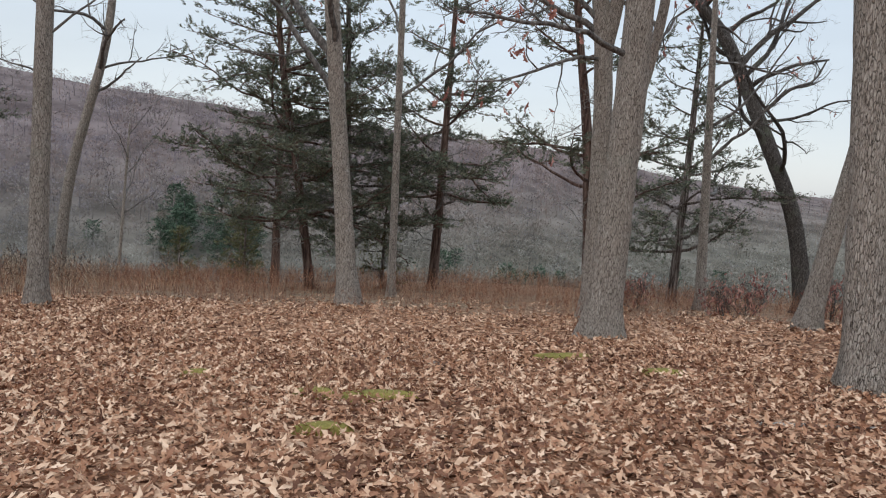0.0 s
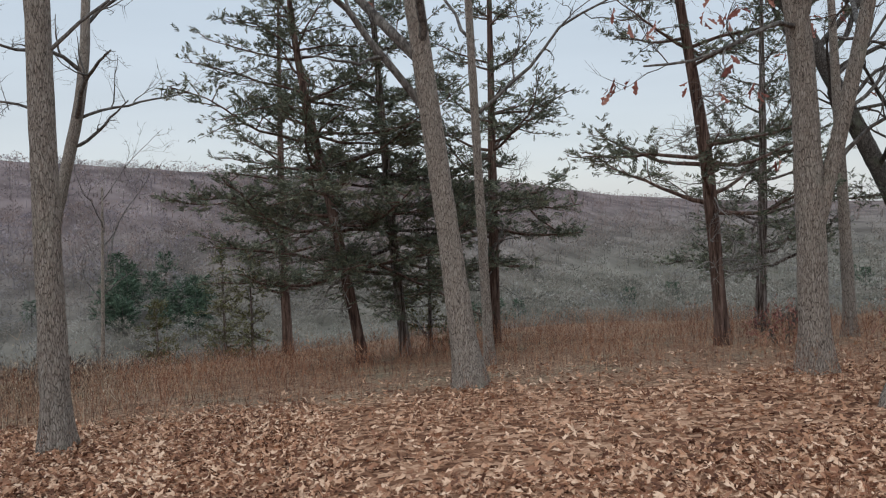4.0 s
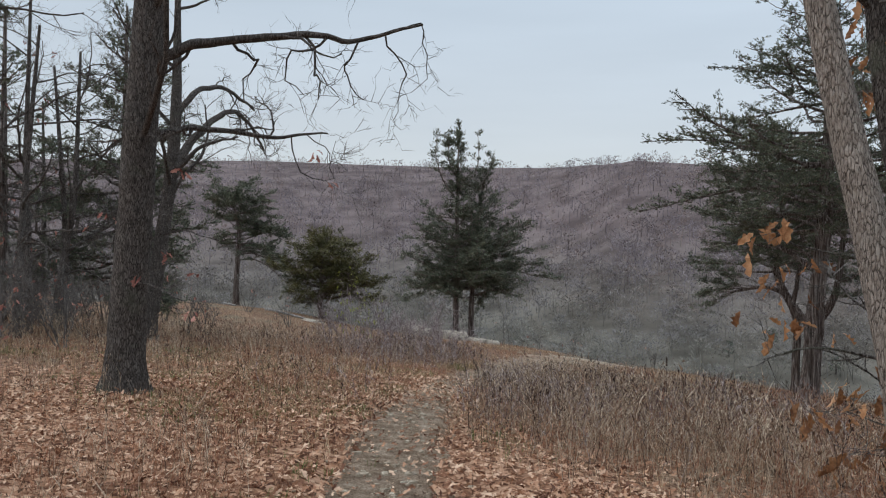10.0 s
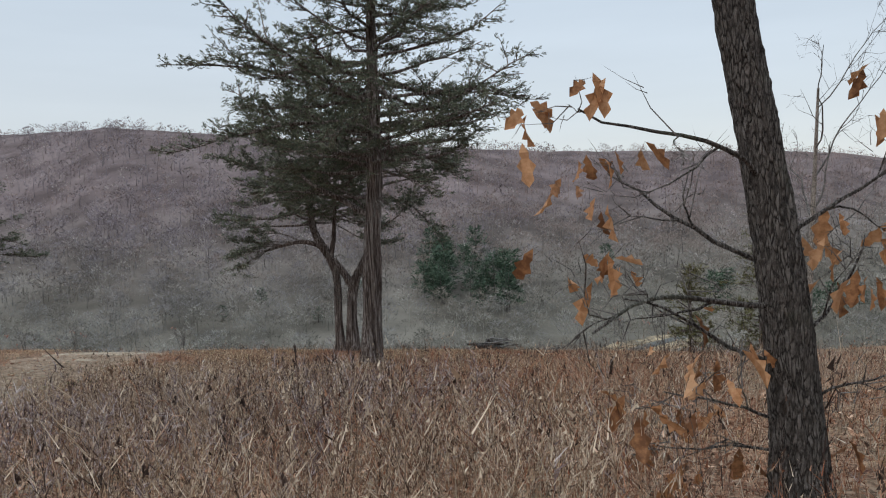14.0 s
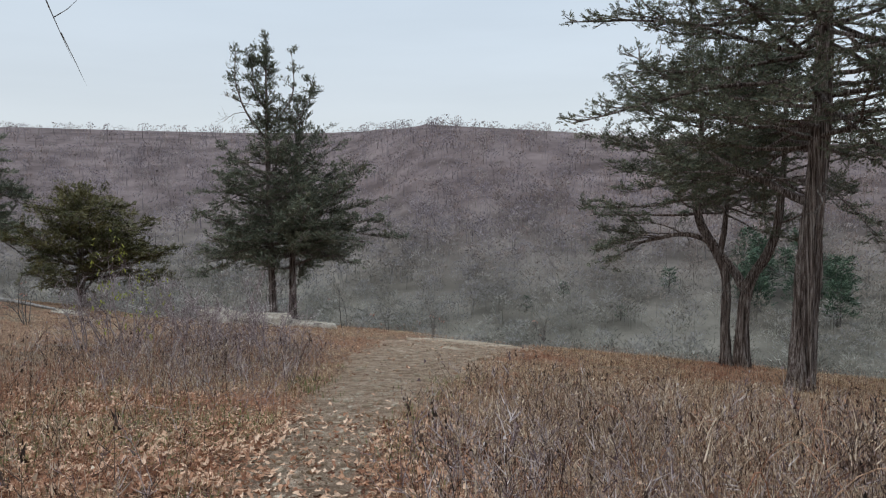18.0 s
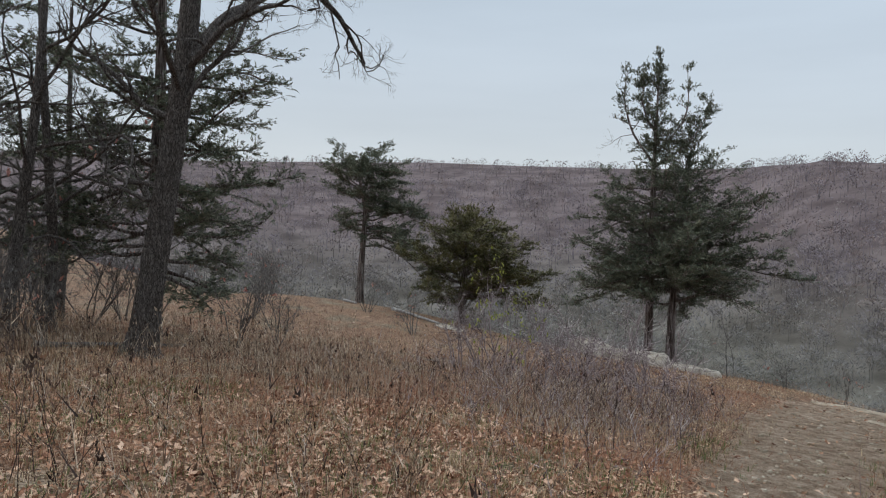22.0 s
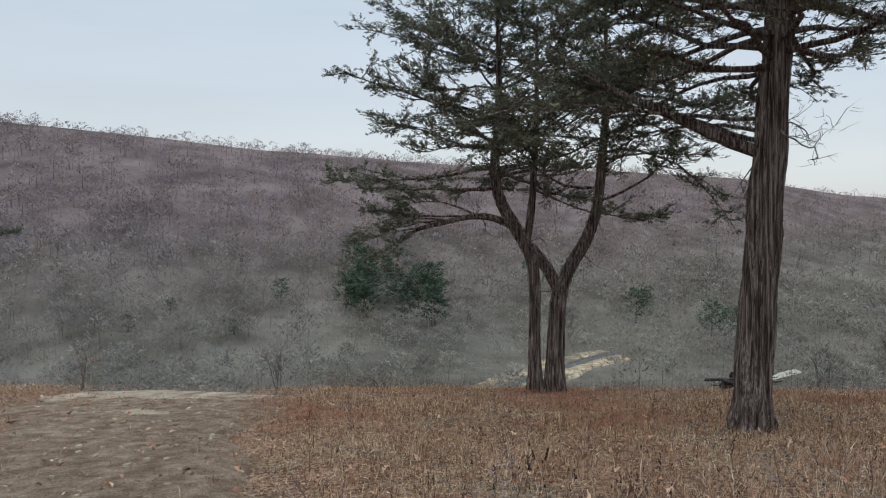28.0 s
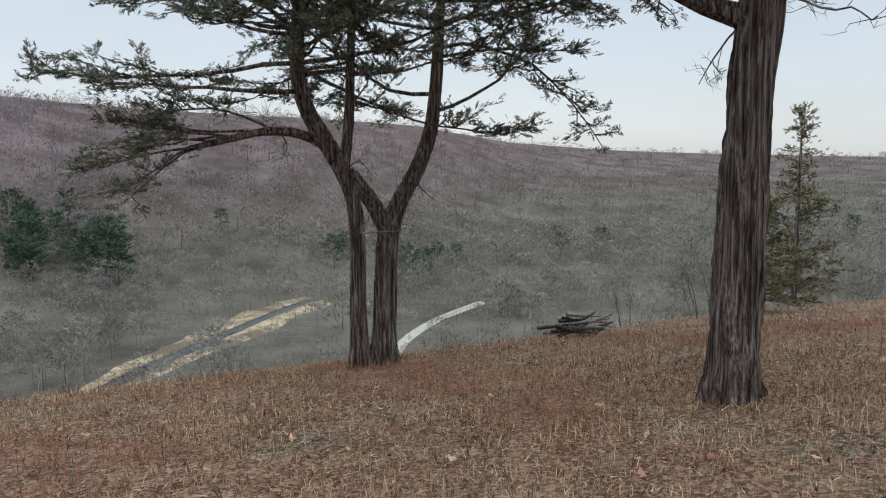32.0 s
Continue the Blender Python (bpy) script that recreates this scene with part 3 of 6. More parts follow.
def off_trail(x, y):
    """Distance from the middle of the trail."""
    x, y = np.asarray(x, float), np.asarray(y, float)
    p = np.stack([x.ravel(), y.ravel()], 1)
    out = np.full(len(p), 1e3)
    near = (np.abs(p[:, 0] - 1) < 22) & (np.abs(p[:, 1]) < 20)
    q = p[near]
    best = np.full(len(q), 1e6)
    for c in TRAIL_PTS[::3]:
        best = np.minimum(best, (q[:, 0] - c[0]) ** 2 + (q[:, 1] - c[1]) ** 2)
    out[near] = np.sqrt(best)
    return out.reshape(x.shape)


def litter_share(x, y):
    """How thick the fallen oak leaves lie: deep under the oaks, thinning out over the open slope."""
    line = np.interp(x, [-30, -9, -5, -1, 2, 5, 8, 14, 20, 30], [-5.5, -4.0, -2.0, -1.2, -2.2, -3.0, -2.8, -3.6, -4.4, -5.0])
    s = np.clip((line - y) / 1.6 + 0.5 + 1.6 * (fbm(x * 0.5, y * 0.5, 21) - 0.47), 0, 1)
    return s

def west_sward(x, y):
    """1 on the strip of short grass and leaves west of the trail, 0 elsewhere."""
    tx = np.interp(y, TRAIL_PTS[:, 1], TRAIL_PTS[:, 0])
    return np.clip((tx - 0.3 - x) / 0.8, 0, 1) * np.clip((x + 13 - 0.3 * y) / 2.5, 0, 1) * np.clip((y + 5) / 1.5, 0, 1) * np.clip((4.5 - y) / 2.0, 0, 1)


# ---------------- trees ----------------
LEAF_V = np.array([(0, 0, 0), (0.22, 0.13, 0.02), (0.36, 0.11, 0.02), (0.52, 0.27, 0.04), (0.68, 0.15, 0.03), (0.84, 0.17, 0.05), (1.0, 0.0, 0.06),
                   (0.80, -0.19, 0.05), (0.64, -0.13, 0.03), (0.48, -0.26, 0.04), (0.34, -0.10, 0.02), (0.20, -0.14, 0.01)])
LEAF_F = [(0, 1, 11), (1, 2, 10), (1, 10, 11), (2, 3, 4), (10, 8, 9), (2, 4, 8), (2, 8, 10), (4, 5, 6), (8, 6, 7), (4, 6, 8)]
# a plainer leaf for the many on the ground
LITTER_V = np.array([(0, 0, 0), (0.30, 0.17, 0.02), (0.55, 0.27, 0.04), (0.62, 0.10, 0.03), (1.0, 0.0, 0.06), (0.66, -0.24, 0.04), (0.48, -0.10, 0.02), (0.24, -0.18, 0.01)])
LITTER_F = [(0, 1, 7), (1, 2, 3), (1, 3, 6), (1, 6, 7), (3, 4, 6), (4, 5, 6)]


def leaf_shape(curl, fold, base=LEAF_V):
    v = base.copy()
    v[:, 2] += curl * (v[:, 0] - 0.4) ** 2 + fold * np.abs(v[:, 1]) * 1.6
    v[:, 1] *= 1 - 0.25 * abs(fold)
    return v


def bent(rng, p, d, length, n, wob, lift):
    """The line of a growing branch: wandering, and lifted or drooping."""
    p, d = np.array(p, float), unit(np.array(d, float))
    out = [p.copy()]
    for _ in range(n):
        d = unit(d + rng.normal(0, wob, 3) + np.array([0, 0, lift]))
        p = p + d * length / n
        out.append(p.copy())
    return np.array(out)


def side(rng, d, spread):
    """A direction that leaves d at about spread radians, to any side."""
    d = unit(d)
    q = unit(np.cross(d, rng.normal(0, 1, 3)))
    return unit(d * math.cos(spread) + q * math.sin(spread))


def furrows(seed, k, deep, z_scale, twist=0.0):
    def relief(a, s, r):
        x = (a / (2 * np.pi) + twist * s) * k
        n1 = vnoise(x, s * z_scale, seed, k)
        n2 = vnoise(x * 2 + 0.5, s * z_scale * 2.2, seed + 5, 2 * k)
        ridge = 1 - np.abs(2 * n1 - 1) * 1.3
        return deep * (ridge * 0.7 + n2 * 0.6 - 0.7) + 0.06 * (vnoise(a / (2 * np.pi) * 4, s * 0.9, seed + 9, 4) - 0.5)
    return relief


def curve(ctrl, step):
    """A smooth line through control points (x, y, z, radius)."""
    c = np.array(ctrl, float)
    if len(c) == 2:
        c = np.array([c[0], c.mean(0), c[1]])
    s = np.r_[0, np.cumsum(np.linalg.norm(np.diff(c[:, :3], axis=0), axis=1))]
    t = np.linspace(0, s[-1], max(4, int(s[-1] / step) + 1))
    q = np.stack([np.interp(t, s, c[:, k]) for k in range(4)], 1)
    w = max(1, len(t) // (2 * len(c)))
    k = np.ones(2 * w + 1) / (2 * w + 1)
    out = q.copy()
    for col in range(4):
        lo, hi = 2 * q[0, col] - q[w:0:-1, col], 2 * q[-1, col] - q[-2 : -w - 2 : -1, col]
        out[:, col] = np.convolve(np.r_[lo, q[:, col], hi], k, "valid")
    return out


def bare_limb(rng, wood, fine, start, d, length, r, lift=0.04, subs=6, wob=0.16, twig=1.0, tips=None):
    """One limb with its side branches and twigs."""
    line = bent(rng, start, d, length, 9, wob, lift)
    rad = r * np.linspace(1, 0.25, len(line)) ** 0.8
    tube(wood, line, rad, 6 if r > 0.03 else 5)
    for k in range(subs):
        u = 0.25 + 0.75 * (k + rng.random()) / subs
        i = min(int(u * 9), 8)
        p, dd = line[i] + (line[i + 1] - line[i]) * rng.random(), line[i + 1] - line[i]
        bl = length * rng.uniform(0.22, 0.5) * (1.2 - 0.6 * u)
        sub = bent(rng, p, side(rng, dd, rng.uniform(0.5, 1.1)), bl, 6, 0.22, lift * 1.5)
        tube(wood, sub, rad[i] * np.linspace(0.55, 0.14, 7), 4)
        m = max(4, int(bl * 6.5 * twig))
        at = rng.uniform(0.15, 1, m) * 5.99
        i0 = at.astype(int)
        q = sub[i0] + (sub[i0 + 1] - sub[i0]) * (at - i0)[:, None]
        ax = unit(sub[i0 + 1] - sub[i0])
        out = unit(ax * 0.75 + rng.normal(0, 0.62, (m, 3)) + np.array([0, 0, 0.1]))
        ln = rng.uniform(0.25, 0.75, m)[:, None] * min(1.0, 0.5 + bl * 0.3)
        mid, end = q + out * ln * 0.5, q + unit(out + rng.normal(0, 0.3, (m, 3))) * ln
        twigs(fine, q, mid, end, np.full(m, 0.0045))
        for _ in range(2):
            f = rng.uniform(0.35, 0.9, m)[:, None]
            b0 = q + (end - q) * f
            o2 = unit(out + rng.normal(0, 0.7, (m, 3)))
            e2 = b0 + o2 * ln * rng.uniform(0.3, 0.6, (m, 1))
            twigs(fine, b0, (b0 + e2) / 2 + rng.normal(0, 0.01, (m, 3)), e2, np.full(m, 0.0028))
            if tips is not None:
                tips.append(e2)
    return line


def hang_leaves(rng, tips, share, size=0.13, only=None):
    """Withered leaves that still hang at the twig ends, some in bunches."""
    g = Geo()
    p = np.concatenate(tips) if tips else np.zeros((0, 3))
    if only is not None:
        p = p[only(p)]
    p = p[rng.random(len(p)) < share]
    for k in range(3):
        q = p[rng.random(len(p)) < 0.75] + rng.normal(0, 0.03, (1, 3))
        m = len(q)
        ahead = np.stack([rng.normal(0, 0.5, m), rng.normal(0, 0.5, m), rng.uniform(-1.3, -0.2, m)], 1)
        scatter(g, leaf_shape(rng.uniform(-0.5, 0.6), rng.uniform(0.2, 0.8)), LEAF_F, q, ahead, size * rng.uniform(0.6, 1.25, m), roll=rng.uniform(0, 6.3, m))
    return g


def oak(x, y, ctrl, limbs, label, seed, auto=6, auto_from=0.45, bark=None, leaves=0.0, leaf_mat=None, leaf_size=0.13, near=False, twig=1.0, crown=2.6, stems=(), boughs=(), group="oaks of the wood", name="oak_tree", leaf_only=None, spurs=0):
    """An oak. ctrl: (dx, dy, z, radius) of the trunk; limbs: (height share, azimuth, rise, length, radius); stems: further trunks."""
    rng = np.random.default_rng(seed)
    bark = bark or OAK_BARK
    z = float(land(x, y))
    t = thing(name, x, y, z, label, "tree", group)
    tips = []
    for k, stem in enumerate([ctrl, *stems]):
        c = curve(stem, 0.16)
        if near and k == 0:
            low = curve(stem, 0.04)
            c = np.r_[low[low[:, 2] < 4.4], c[c[:, 2] >= 4.5]]
        if k == 0 and stem[0][2] <= 0.1:
            h = c[:, 2]
            c[:, 3] *= 1 + 0.55 * np.exp(-np.maximum(h, 0) / 0.16) + 0.12 * np.exp(-np.maximum(h, 0) / 0.7)
            c[0, 2] -= 0.15
        g = Geo()
        seg = 96 if near and k == 0 else 18
        lobes = furrows(seed + k, 30, 0.17, 8.5) if near and k == 0 else furrows(seed + k, 13, 0.10, 5.0)
        if k == 0:
            flare = lambda a, s, r, lobes=lobes: lobes(a, s, r) + 0.22 * np.exp(-s / 0.3) * np.sin(a * 5 + seed)
        else:
            flare = lobes
        tube(g, c[:, :3], c[:, 3], seg, flare)
        part("trunk", g, bark, t)
        line = c[:, :3]
        todo = list(limbs) if k == 0 else []
        for a in range(auto):
            todo.append((auto_from + (1 - auto_from) * (a + 0.5) / auto, rng.uniform(0, 360), rng.uniform(5, 50), crown * rng.uniform(0.6, 1.1) * (1.25 - 0.5 * a / max(auto, 1)), None))
        for hs, az, rise, ln, r in todo:
            i = min(int(hs * (len(c) - 1)), len(c) - 2)
            r = r or min(c[i, 3] * 0.5, 0.05 + 0.02 * rng.random())
            wood, fine = Geo(), Geo()
            d = (-math.sin(radians(az)) * math.cos(radians(rise)), math.cos(radians(az)) * math.cos(radians(rise)), math.sin(radians(rise)))
            bare_limb(rng, wood, fine, line[i], d, ln, r, rng.uniform(-0.01, 0.07), max(3, int(ln * 2.4)), twig=twig, tips=tips)
            limb = part("limb", wood, LIMB_BARK if bark is OAK_BARK else bark, t)
            part("fine_branching", fine, LIMB_BARK, limb, smooth=False, kind="stuff")
    for ctrl_b, drop in boughs:
        c = curve(ctrl_b, 0.1)
        wood, fine = Geo(), Geo()
        c[:, :3] += 0.06 * np.stack([vnoise(np.arange(len(c)) * 0.35, np.full(len(c), q), seed) - 0.5 for q in (1.0, 5.0, 9.0)], 1)
        tube(wood, c[:, :3], c[:, 3], 10, furrows(seed + 3, 7, 0.2, 3.0))
        for u in drop:
            i = int(u * (len(c) - 2))
            ax = unit(c[i + 1, :3] - c[i, :3])
            d = unit(ax * 0.6 + rng.normal(0, 0.45, 3) + np.array([0, 0, -0.75 if rng.random() < 0.75 else 0.6]))
            bare_limb(rng, wood, fine, c[i, :3], d, rng.uniform(0.8, 1.7), min(0.022, c[i, 3] * 0.5), rng.uniform(-0.12, 0.05), 4, 0.5, twig=0.6, tips=tips)
        limb = part("limb", wood, LIMB_BARK if bark is OAK_BARK else bark, t)
        part("fine_branching", fine, LIMB_BARK, limb, smooth=False, kind="stuff")
    if spurs:
        g = Geo()
        c = curve(ctrl, 0.12)
        for _ in range(spurs):
            i = rng.integers(6, len(c) - 4)
            p = c[i, :3]
            bare_limb(rng, g, g, p, side(rng, [0, 0, 1], rng.uniform(1.1, 1.7)), rng.uniform(0.5, 1.1), 0.013, 0.0, 3, 0.3, twig=0.8, tips=tips)
        part("shoot_growth", g, LIMB_BARK, t, kind="stuff")
    if leaves:
        part("withered_foliage", hang_leaves(rng, tips, leaves, leaf_size, leaf_only), leaf_mat or OAK_LEAF, t, "curled brown leaves still clinging", smooth=False, kind="stuff")
    return t


# --- junipers (red cedars): stringy bark, tiers of feathery sprays
def spray_shape(rng, blades):
    """A flat frond along x: short blades to both sides of a thin axis, the tip a little raised."""
    v, f = [], []
    for k in range(blades):
        t = 0.85 * (k + rng.uniform(0, 0.9)) / blades
        sgn = 1 if k % 2 else -1
        d = unit(np.array([0.8, sgn * rng.uniform(0.3, 0.95), rng.normal(0.05, 0.22)]))
        w = unit(np.cross(d, np.array([0, 0, 0.8]) + rng.normal(0, 0.55, 3)))
        p = np.array([t, 0, 0.10 * t * t])
        ln, wd = rng.uniform(0.34, 0.62) * (1.1 - 0.45 * t), rng.uniform(0.05, 0.085)
        v += [p - w * wd, p + w * wd + d * ln * 0.12, p + d * ln]
        f += [(3 * k, 3 * k + 1, 3 * k + 2)]
    return np.array(v), np.array(f)


SPRAYS = [spray_shape(np.random.default_rng(s), 9) for s in range(6)]
COARSE = [spray_shape(np.random.default_rng(s), 7) for s in range(10, 15)]


def sprays(rng, geo, p, d, size, flat=0.6):
    shapes = COARSE if len(size) and size.mean() > 0.2 else SPRAYS
    kind = rng.integers(0, len(shapes), len(p))
    for k, (v, f) in enumerate(shapes):
        m = kind == k
        scatter(geo, v, f, p[m], d[m], size[m], roll=rng.normal(0, flat, m.sum()))


def clothed_limb(rng, wood, leaf, start, d, length, r, lift, bare, density, size, droop=0.0, flat=0.5, subs=None):
    """A juniper limb: bare near the trunk, feathered further out."""
    line = bent(rng, start, d, length, 8, 0.13, lift)
    line[:, 2] -= droop * np.linspace(0, 1, len(line)) ** 2
    tube(wood, line, r * np.linspace(1, 0.2, len(line)), 5)
    subs = subs or max(4, int(length * 5.0))
    up = np.array([0, 0, 1.3 * max(0.0, unit(d)[2] - 0.55) * 2])
    for k in range(subs):
        u = bare + (1 - bare) * (k + rng.random()) / subs
        i = min(int(u * 8), 7)
        p, ax = line[i] + (line[i + 1] - line[i]) * (u * 8 - i), line[i + 1] - line[i]
        ln = (0.25 + 0.42 * length * (1.05 - u)) * rng.uniform(0.5, 1.15)
        out = unit(unit(ax) * rng.uniform(0.4, 1.0) * np.array([1, 1, 0.6]) + rng.normal(0, 0.8, 3) * np.array([1, 1, 0.6 * flat]) + np.array([0, 0, 0.05]) + up)
        sub = bent(rng, p, out, ln, 4, 0.17, 0.03)
        tube(wood, sub, np.linspace(0.011, 0.003, 5) * (0.6 + length * 0.25), 3, cap=False)
        m = max(3, int(ln * density))
        at = rng.uniform(0.1, 1, m) * 3.99
        i0 = at.astype(int)
        q = sub[i0] + (sub[i0 + 1] - sub[i0]) * (at - i0)[:, None] + rng.normal(0, 0.5 * size, (m, 3)) * np.array([1, 1, 0.45])
        dd = unit(unit(sub[i0 + 1] - sub[i0]) * 0.8 + rng.normal(0, 0.7, (m, 3)) * np.array([1, 1, 0.4]) + np.array([0, 0, 0.08]) + up)
        sprays(rng, leaf, q, dd, size * rng.uniform(0.6, 1.25, m))
    return line


def juniper(x, y, ctrl, tiers, label, seed, bark=None, green=None, stems=(), snags=6, density=26, size=0.15, flat=0.4, limbs=(), near=False, group="junipers on the brink", z=None, name="juniper_tree", tier_low=0.0, limb_bare=0.42):
    """A red cedar. tiers: (z, reach, count, rise, bare share); limbs: (stem, share, azimuth, rise, length, radius, droop)."""
    rng = np.random.default_rng(seed)
    bark, green = bark or CEDAR_BARK, green or CEDAR_GREEN
    t = thing(name, x, y, float(land(x, y)) if z is None else z, label, "tree", group)
    lines = []
    for k, stem in enumerate([ctrl, *stems]):
        c = curve(stem, 0.06 if near else 0.15)
        if stem[0][2] <= 0.1:
            c[:, 3] *= 1 + 0.45 * np.exp(-np.maximum(c[:, 2], 0) / 0.22)
            c[0, 2] -= 0.15
        g = Geo()
        strings = furrows(seed + k, 17 if near else 9, 0.42 if near else 0.13, 0.8, 0.07)
        tube(g, c[:, :3], c[:, 3], 72 if near else 14, strings)
        part("trunk", g, bark, t)
        lines.append(c)
    leaf = Geo()
    c = lines[0]
    for zt, reach, count, rise, bare in tiers:
        cs = lines[rng.integers(0, len(lines))] if len(stems) else c
        a0 = rng.uniform(0, 360)
        for k in range(count):
            cs = lines[rng.integers(0, len(lines))] if len(stems) else c
            zz = zt + rng.uniform(-0.25, 0.25)
            if not cs[0, 2] <= zz <= cs[-1, 2]:
                cs = c
            i = int(np.argmin(np.abs(cs[:, 2] - max(zz, tier_low))))
            a = radians(a0 + 360 * k / count + rng.uniform(-25, 25))
            e = radians(rise + rng.uniform(-10, 10))
            ln = reach * rng.uniform(0.65, 1.12)
            wood = Geo()
            clothed_limb(rng, wood, leaf, cs[i, :3], (-math.sin(a) * math.cos(e), math.cos(a) * math.cos(e), math.sin(e)), ln, max(0.012, min(0.045, cs[i, 3] * 0.4)), 0.03, bare, density, size, 0.0, flat)
            part("limb", wood, bark, t)
    for st, share, az, rise, ln, r, droop in limbs:
        cs = lines[st]
        i = int(share * (len(cs) - 1))
        a, e = radians(az), radians(rise)
        wood, own = Geo(), Geo()
        clothed_limb(rng, wood, own, cs[i, :3], (-math.sin(a) * math.cos(e), math.cos(a) * math.cos(e), math.sin(e)), ln, r, 0.0, limb_bare, density, size, droop, flat)
        limb = part("limb", wood, bark, t)
        part("foliage", own, green, limb, smooth=False, kind="stuff")
    g = Geo()
    for _ in range(snags):
        cs = lines[rng.integers(0, len(lines))]
        i = rng.integers(len(cs) // 8, len(cs) // 2 + 1)
        bare_limb(rng, g, g, cs[i, :3], side(rng, [0, 0, 1], rng.uniform(1.2, 1.8)), rng.uniform(0.4, 1.3), 0.013, -0.02, 3, 0.25, twig=0.5)
    if snags:
        part("dead_branching", g, DEAD_WOOD, t, kind="stuff")
    part("crown", leaf, green, t, "feathery dark evergreen sprays", smooth=False, kind="stuff")
    return t


def cone_tiers(lo, hi, reach, steps, count=6, top=0.25, rise0=8, rise1=45, bare=0.3, swell=0.12):
    out = []
    for k in range(steps):
        u = k / (steps - 1)
        w = (1 - u) ** 0.85 if u > swell else 0.75 + u * 2
        out.append((lo + (hi - lo) * u, max(top, reach * w), max(4, int(count * (1 - 0.4 * u))), rise0 + (rise1 - rise0) * u, bare * (1 - u)))
    return out

build_ground()

# ---------------- oaks of the wood ----------------
def straight(h, r, dx=0.0, dy=0.0, top=0.45, bow=0.0):
    return [(0, 0, 0, r), (dx * 0.35 + bow, dy * 0.35, h * 0.35, r * 0.86), (dx * 0.7 + bow, dy * 0.7, h * 0.7, r * 0.7), (dx, dy, h, r * top)]


GREY = "tall grey oak with furrowed bark and bare limbs"
oak(7.21, -7.18, straight(11, 0.148, 0.12, 0.1, 0.6), [], "thick furrowed grey oak trunk standing close by the trail", 11, near=True, auto_from=0.6, boughs=[([(0.17, 0.03, 2.95, 0.075), (0.24, 0.01, 3.02, 0.065), (0.28, -0.01, 3.12, 0.04)], ())])
oak(7.07, -7.0, straight(10.5, 0.115, -0.2, 0.1, 0.6), [], "second grey oak trunk behind a thicker one", 12, auto_from=0.6, auto=4, near=True)
oak(8.57, -4.1, straight(11, 0.125, 0.1, 0.0, 0.6), [(0.33, 250, 25, 1.4, 0.02), (0.28, 60, 20, 1.2, 0.015)], GREY, 13, auto_from=0.5)
oak(7.05, -2.9, straight(11, 0.145, -0.25, 0.1, 0.6), [], "slim grey oak with deep furrows and bare limbs", 14, auto_from=0.55)
oak(6.0, 0.4, [(0, 0, 0, 0.10), (-0.1, 0, 1.5, 0.09), (-0.25, 0, 3.4, 0.08), (-0.75, 0.1, 4.8, 0.07), (-0.55, 0.1, 7.0, 0.045)], [(0.55, 270, 50, 1.2, 0.03), (0.6, 60, 40, 1.6, 0.03)], "thin crooked oak bending over the weeds", 15, auto=4, auto_from=0.6)
oak(6.75, 2.6, [(0, 0, 0, 0.12), (0.15, 0, 2.2, 0.11), (0.5, 0, 3.6, 0.1), (0.9, 0, 5.2, 0.09), (1.1, 0.1, 8.5, 0.05)], [(0.5, 270, 10, 1.3, 0.035), (0.55, 260, 30, 2.0, 0.03)], "crooked oak with kinked bare limbs", 16, auto=5, auto_from=0.5)
oak(4.69, -3.14, straight(10, 0.115, 0.9, -0.3, 0.6), [(0.33, 200, 5, 1.2, 0.012)], "grey oak leaning away beside the weedy slope", 17, auto_from=0.5, leaves=0.05, spurs=3)
oak(4.05, -3.0, [(0, 0, 0, 0.12), (-0.25, 0.05, 1.5, 0.105), (-0.7, 0.1, 3.2, 0.09), (-1.0, 0.1, 5, 0.08), (-1.5, 0.1, 9, 0.05)], [], "slender leaning pale oak beside the trail", 18, auto=5, auto_from=0.5, leaves=0.06, spurs=2)
oak(3.6, -0.79, [(0, 0, 0, 0.135), (-0.10, 0, 1.4, 0.115), (-0.32, 0, 2.6, 0.10), (-0.60, 0, 4.2, 0.085), (-0.7, 0.1, 8, 0.04)],
    [(0.17, 95, 5, 1.0, 0.014), (0.19, 290, 10, 0.8, 0.012), (0.23, 100, 12, 1.3, 0.018), (0.27, 80, 15, 1.1, 0.016), (0.3, 280, 20, 0.9, 0.014), (0.11, 110, 0, 0.8, 0.011), (0.13, 300, 5, 0.7, 0.01), (0.34, 120, 25, 1.2, 0.016), (0.08, 70, 5, 0.8, 0.01)],
    "dark knobbly oak hung with withered orange leaves", 19, auto=3, auto_from=0.75, crown=1.8, bark=DARK_BARK, leaves=0.22, leaf_size=0.19, near=True, spurs=5, twig=0.6)
oak(0.93, -7.03, straight(10, 0.17, -1.6, 0.5, 0.6), [], "dark mossy oak trunk at the edge of the leaves", 20, bark=DARK_BARK, auto_from=0.6, auto=4)
